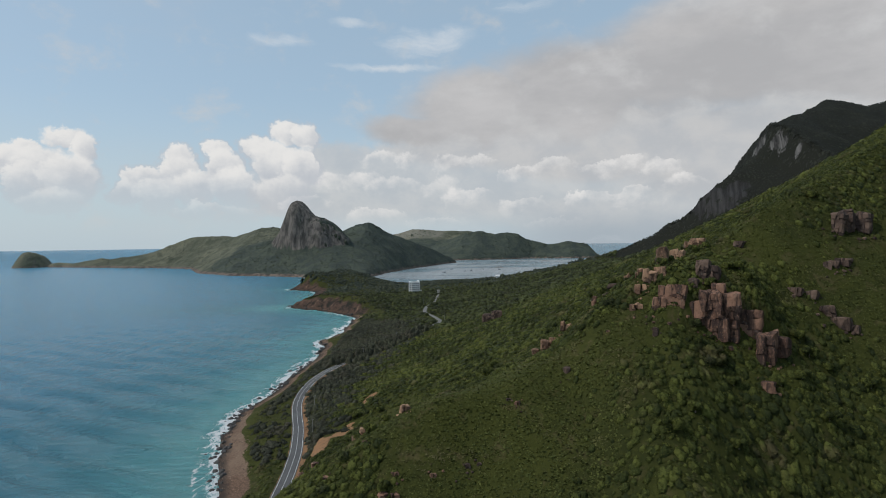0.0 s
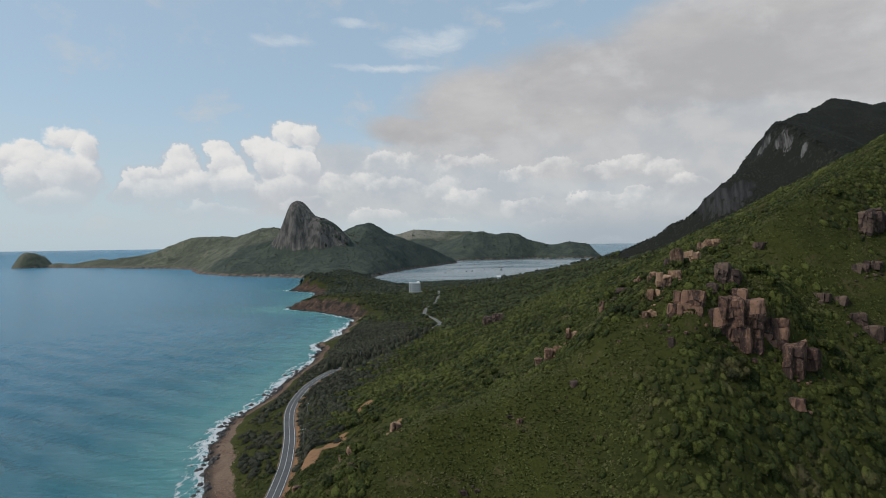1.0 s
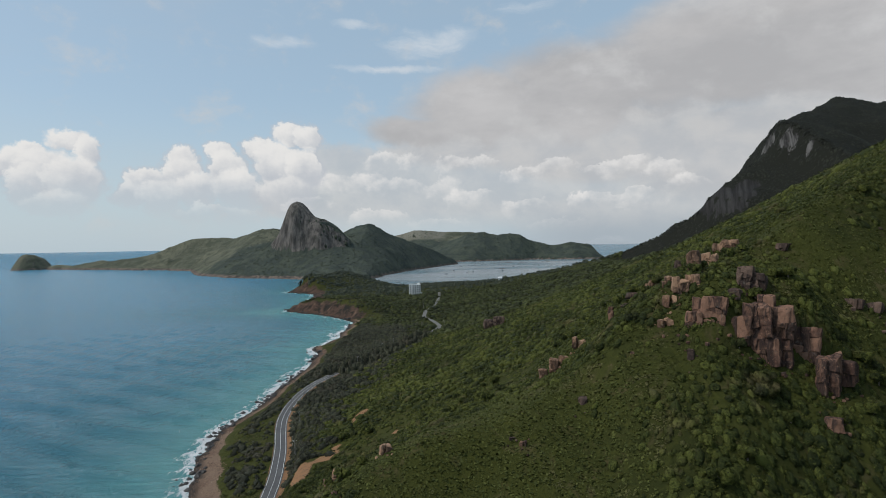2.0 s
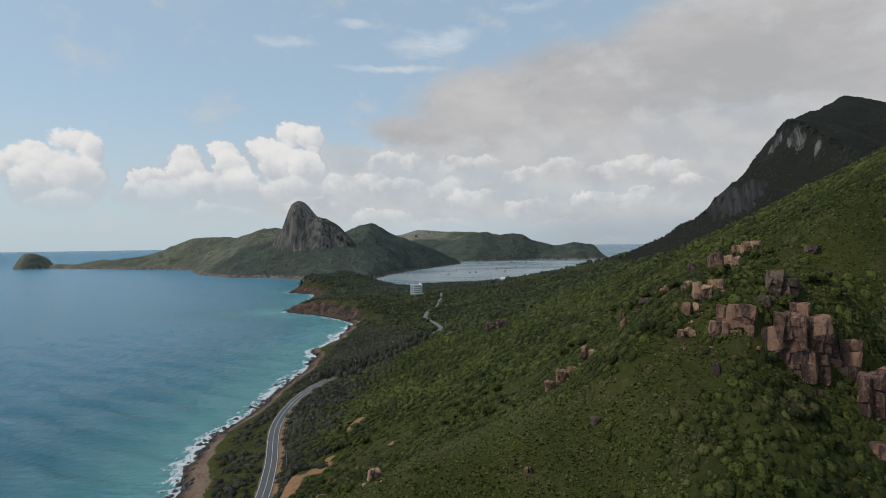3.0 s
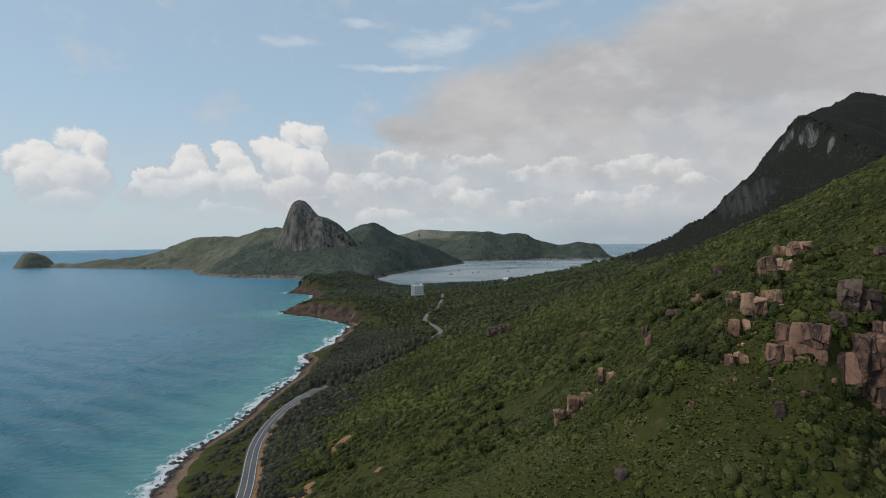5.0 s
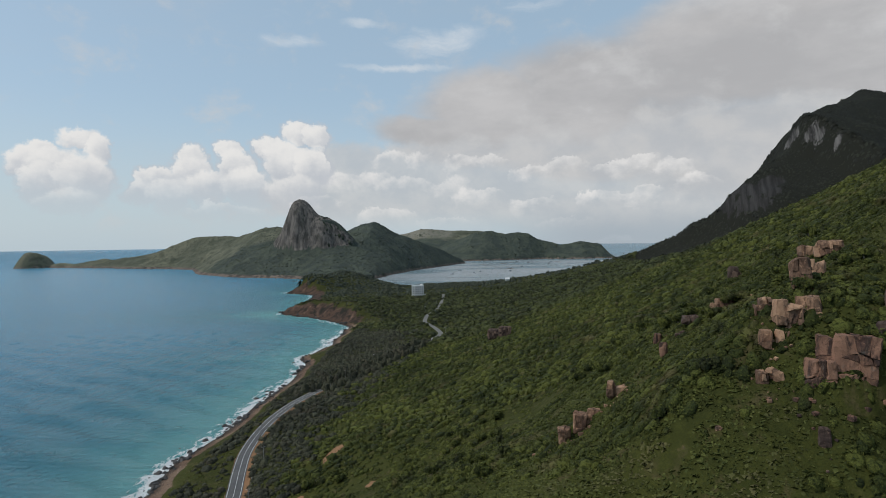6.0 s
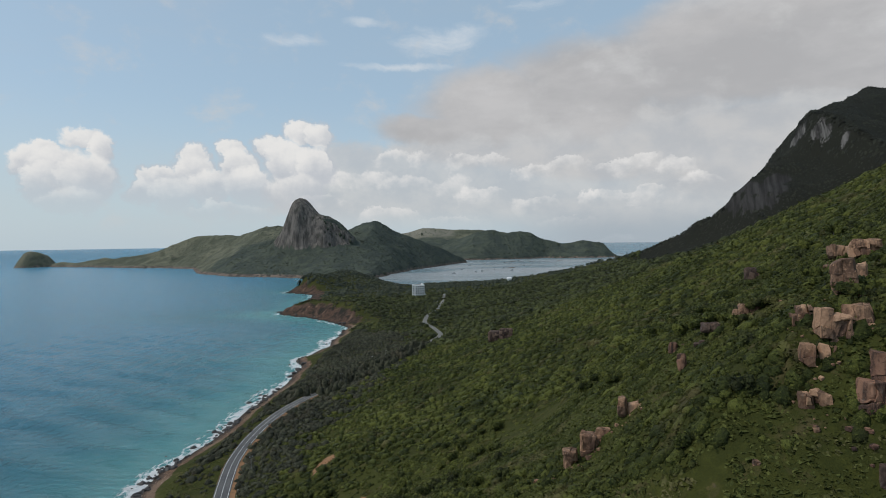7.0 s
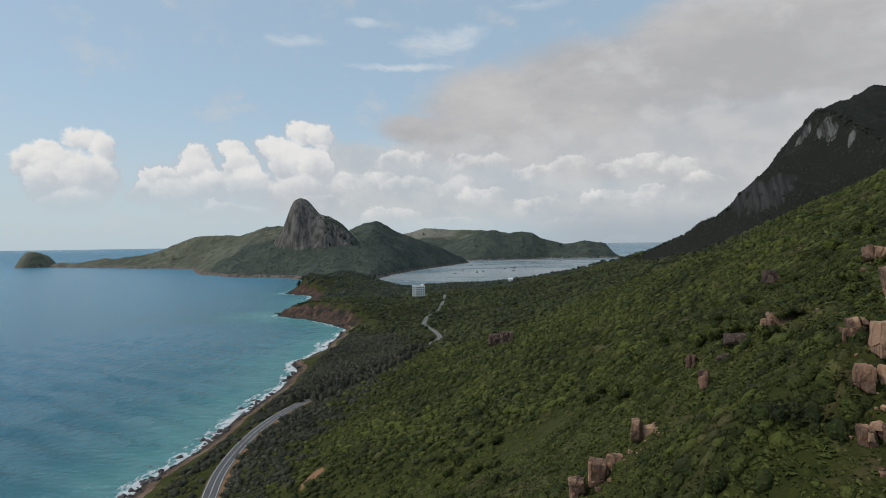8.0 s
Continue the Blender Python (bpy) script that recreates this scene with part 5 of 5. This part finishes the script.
# ---- the white building by the lagoon ----
def white_building():
    cx, cy = -70.0, 1266.0
    thing = empty("white_building", pose(cx, cy, ground_z(cx, cy) - 0.5, 0, 0, 6), "white five-storey rendered building with a roof dome among trees", "building")
    storey, w, d = 4.2, 18.0, 12.0
    bm = bmesh.new()
    box(bm, 0, 0, 0, w, d, storey * 5)
    part("wall", bm, WHITEWASH, thing)
    for i in range(1, 6):
        bm = bmesh.new()
        box(bm, 0, -0.35, storey * i - 0.25, w + 0.9, d + 1.2, 0.4)
        part("floor_band", bm, WHITEWASH, thing)
    for i in range(5):
        bm = bmesh.new()
        box(bm, -w / 2 + 0.6 + i * (w - 1.2) / 4, -d / 2 - 0.5, 0, 0.6, 0.7, storey * 5)
        part("column", bm, WHITEWASH, thing)
    for s in range(5):
        for i in range(4):
            x = -w / 2 + 0.6 + (i + 0.5) * (w - 1.2) / 4
            bm = bmesh.new()
            box(bm, x, -d / 2 - 0.05, storey * s + 1.0, 2.6, 0.25, 2.2)
            frame_part = part("window", bm, WHITEWASH, thing)
            bm = bmesh.new()
            box(bm, x, -d / 2 - 0.14, storey * s + 1.15, 2.3, 0.2, 1.9)
            part("pane", bm, SHADE_GLASS, frame_part, "dark glass pane")
    bm = bmesh.new()
    box(bm, -w / 2 - 3.0, 0.5, 0, 5.6, 9, storey * 5 + 1.6)
    part("stair_tower", bm, WHITEWASH, thing)
    for s in range(5):
        bm = bmesh.new()
        box(bm, -w / 2 - 3.0, -4.2, storey * s + 1.2, 1.8, 0.4, 2.0)
        part("pane", bm, SHADE_GLASS, thing, "dark glass pane")
    bm = bmesh.new()
    box(bm, w / 2 + 2.6, 1.0, 0, 5.0, 8, 4.0)
    part("annex", bm, WHITEWASH, thing)
    bm = bmesh.new()
    bmesh.ops.create_uvsphere(bm, u_segments=20, v_segments=12, radius=3.0, matrix=pose(w / 2 - 4.2, 0, storey * 5 + 1.2))
    part("roof_dome", bm, WHITEWASH, thing, smooth=True)
    bm = bmesh.new()
    for x, y, sx, sy in ((0, -d / 2, w, 0.25), (0, d / 2, w, 0.25), (-w / 2, 0, 0.25, d), (w / 2, 0, 0.25, d)):
        box(bm, x, y, storey * 5 + 0.1, sx, sy, 1.0)
    part("parapet", bm, WHITEWASH, thing)


white_building()


def small_house(x, y, w, turn, label):
    thing = empty("small_house", pose(x, y, ground_z(x, y), 0, 0, turn), label, "house")
    bm = bmesh.new()
    box(bm, 0, 0, 0, w, w * 0.5, 4.6)
    part("wall", bm, WHITEWASH, thing)
    bm = bmesh.new()
    e = [bm.verts.new(p) for p in ((-w * 0.55, -w * 0.32, 4.5), (w * 0.55, -w * 0.32, 4.5), (w * 0.55, w * 0.32, 4.5), (-w * 0.55, w * 0.32, 4.5), (-w * 0.5, 0, 7.4), (w * 0.5, 0, 7.4))]
    for f in ((0, 1, 5, 4), (2, 3, 4, 5), (1, 2, 5), (3, 0, 4), (3, 2, 1, 0)):
        bm.faces.new([e[i] for i in f])
    part("roof", bm, WHITEWASH, thing, "pale sheet-metal roof")
    bm = bmesh.new()
    box(bm, 0, -w * 0.25, 0, 1.4, 0.2, 2.2)
    part("door", bm, SHADE_GLASS, thing)


small_house(113, 1341, 9, 8, "small house with a pale roof in the woods")


# ---- boats and fish rafts in the lagoon ----
def fishing_boat():
    thing = empty("fishing_boat", Matrix(), "weathered wooden fishing boat anchored in the lagoon", "boat", "boats in the lagoon")
    bm = bmesh.new()
    rows = []
    for u, half, low in ((-1, 0.75, 0.2), (-0.5, 1.0, 0.0), (0.2, 1.0, 0.0), (0.7, 0.65, 0.25), (1, 0.05, 0.7)):
        y = u * 8
        rows.append([bm.verts.new(p) for p in ((-2.2 * half, y, 1.6 + low), (-1.5 * half, y, -0.4 + low), (1.5 * half, y, -0.4 + low), (2.2 * half, y, 1.6 + low))])
    for p, q in zip(rows, rows[1:]):
        for i in range(4):
            bm.faces.new((p[i], p[(i + 1) % 4], q[(i + 1) % 4], q[i]))
    bm.faces.new(rows[0])
    part("hull", bm, BOAT_PAINT, thing)
    bm = bmesh.new()
    box(bm, 0, -3, 1.6, 2.8, 4.6, 2.3)
    box(bm, 0, -3, 3.9, 3.3, 5.2, 0.2)
    part("cabin", bm, BOAT_PAINT, thing)
    bm = bmesh.new()
    box(bm, 0, 2.5, 1.5, 0.2, 0.2, 5)
    part("mast", bm, BARK, thing)
    return thing


def fish_raft():
    thing = empty("fish_raft", Matrix(), "dark wooden fish-farm raft with a hut on the lagoon", "raft", "rafts in the lagoon")
    bm = bmesh.new()
    for i in range(6):
        box(bm, -15 + i * 6, 0, 0, 1.0, 20, 0.5)
        box(bm, 0, -10 + i * 4, 0.5, 31, 0.9, 0.3)
    part("deck", bm, BARK, thing)
    bm = bmesh.new()
    box(bm, 6, 3, 0.8, 7, 5, 2.6)
    part("hut", bm, BOAT_PAINT, thing)
    bm = bmesh.new()
    box(bm, 6, 3, 3.4, 8.2, 6.2, 0.3)
    part("hut_roof", bm, CONCRETE, thing)
    return thing


def moorings():
    rng = random.Random(9)
    boat, raft = fishing_boat(), fish_raft()
    boats = [(-10, 2180), (20, 2420), (70, 2260), (95, 2300), (150, 2430), (190, 2520), (240, 2600), (400, 3150), (520, 3300), (340, 3380), (260, 2900), (300, 2750), (210, 2350), (60, 2820), (470, 3050), (430, 3420)]
    rafts = [(300, 3250), (340, 3300), (390, 3200), (250, 3100), (560, 3350), (230, 2560), (140, 2980)]
    for proto, spots in ((boat, boats), (raft, rafts)):
        for i, (x, y) in enumerate(spots):
            m = pose(x, y, 0.2, 0, 0, rng.uniform(0, 180))
            if i == 0:
                proto.matrix_world = m
            else:
                copy_thing(proto, m)


moorings()


# ---- single trees that stand out of the scrub ----
def tree_kind(seed, crown_w, crown_h, trunk_h, mat):
    rng = np.random.default_rng(seed)
    thing = empty("tree", Matrix(), "small broad-crowned dark green tree on the hillside", "tree", "trees on the hillside")
    bm = bmesh.new()
    bmesh.ops.create_cone(bm, cap_ends=True, segments=8, radius1=0.24, radius2=0.12, depth=trunk_h, matrix=pose(0, 0, trunk_h / 2))
    for i in range(4):
        a = i * 90 + seed * 20
        limb = pose(0, 0, trunk_h * 0.8, 0, 0, a) @ pose(0, 0, 0, 48, 0, 0) @ pose(0, 0, crown_w * 0.3)
        bmesh.ops.create_cone(bm, cap_ends=True, segments=6, radius1=0.11, radius2=0.04, depth=crown_w * 0.6, matrix=limb)
    part("trunk", bm, BARK, thing)
    n = 6
    a = rng.uniform(0, 6.28, n)
    r = rng.uniform(0.2, 0.62, n) * crown_w
    v, q = sprays(rng, r * np.cos(a), r * np.sin(a), trunk_h + rng.uniform(-0.2, 0.5, n) * crown_h, rng.uniform(0.4, 0.62, n) * crown_w, rng.uniform(0.5, 0.8, n) * crown_h, 34, 0.2)
    crown = new("crown", mesh_from("crown", v, q, mat))
    crown.parent = thing
    return thing


def hillside_trees():
    rng = random.Random(21)
    kinds = [tree_kind(1, 2.0, 1.7, 0.9, WOOD_LEAF), tree_kind(2, 2.4, 1.9, 1.1, SCRUB), tree_kind(3, 1.7, 1.5, 0.8, SCRUB), tree_kind(4, 2.6, 2.0, 1.2, SCRUB)]
    n = 0
    while n < 220:
        x, y = rng.uniform(-70, 150), rng.uniform(138, 330)
        spot = (np.array([x]), np.array([y]))
        if not (clear(*spot)[0] and in_view(*spot, 0)[0]) or open_grass(*spot)[0] > 0.2:
            continue
        s = rng.uniform(0.7, 1.15)
        m = pose(x, y, ground_z(x, y) - 0.2, 0, 0, rng.uniform(0, 360)) @ Matrix.Diagonal((s, s, s, 1))
        if n < 4:
            kinds[n].matrix_world = m
        else:
            ob = copy_thing(kinds[n % 4], Matrix())
            ob.matrix_world = m
        n += 1


hillside_trees()
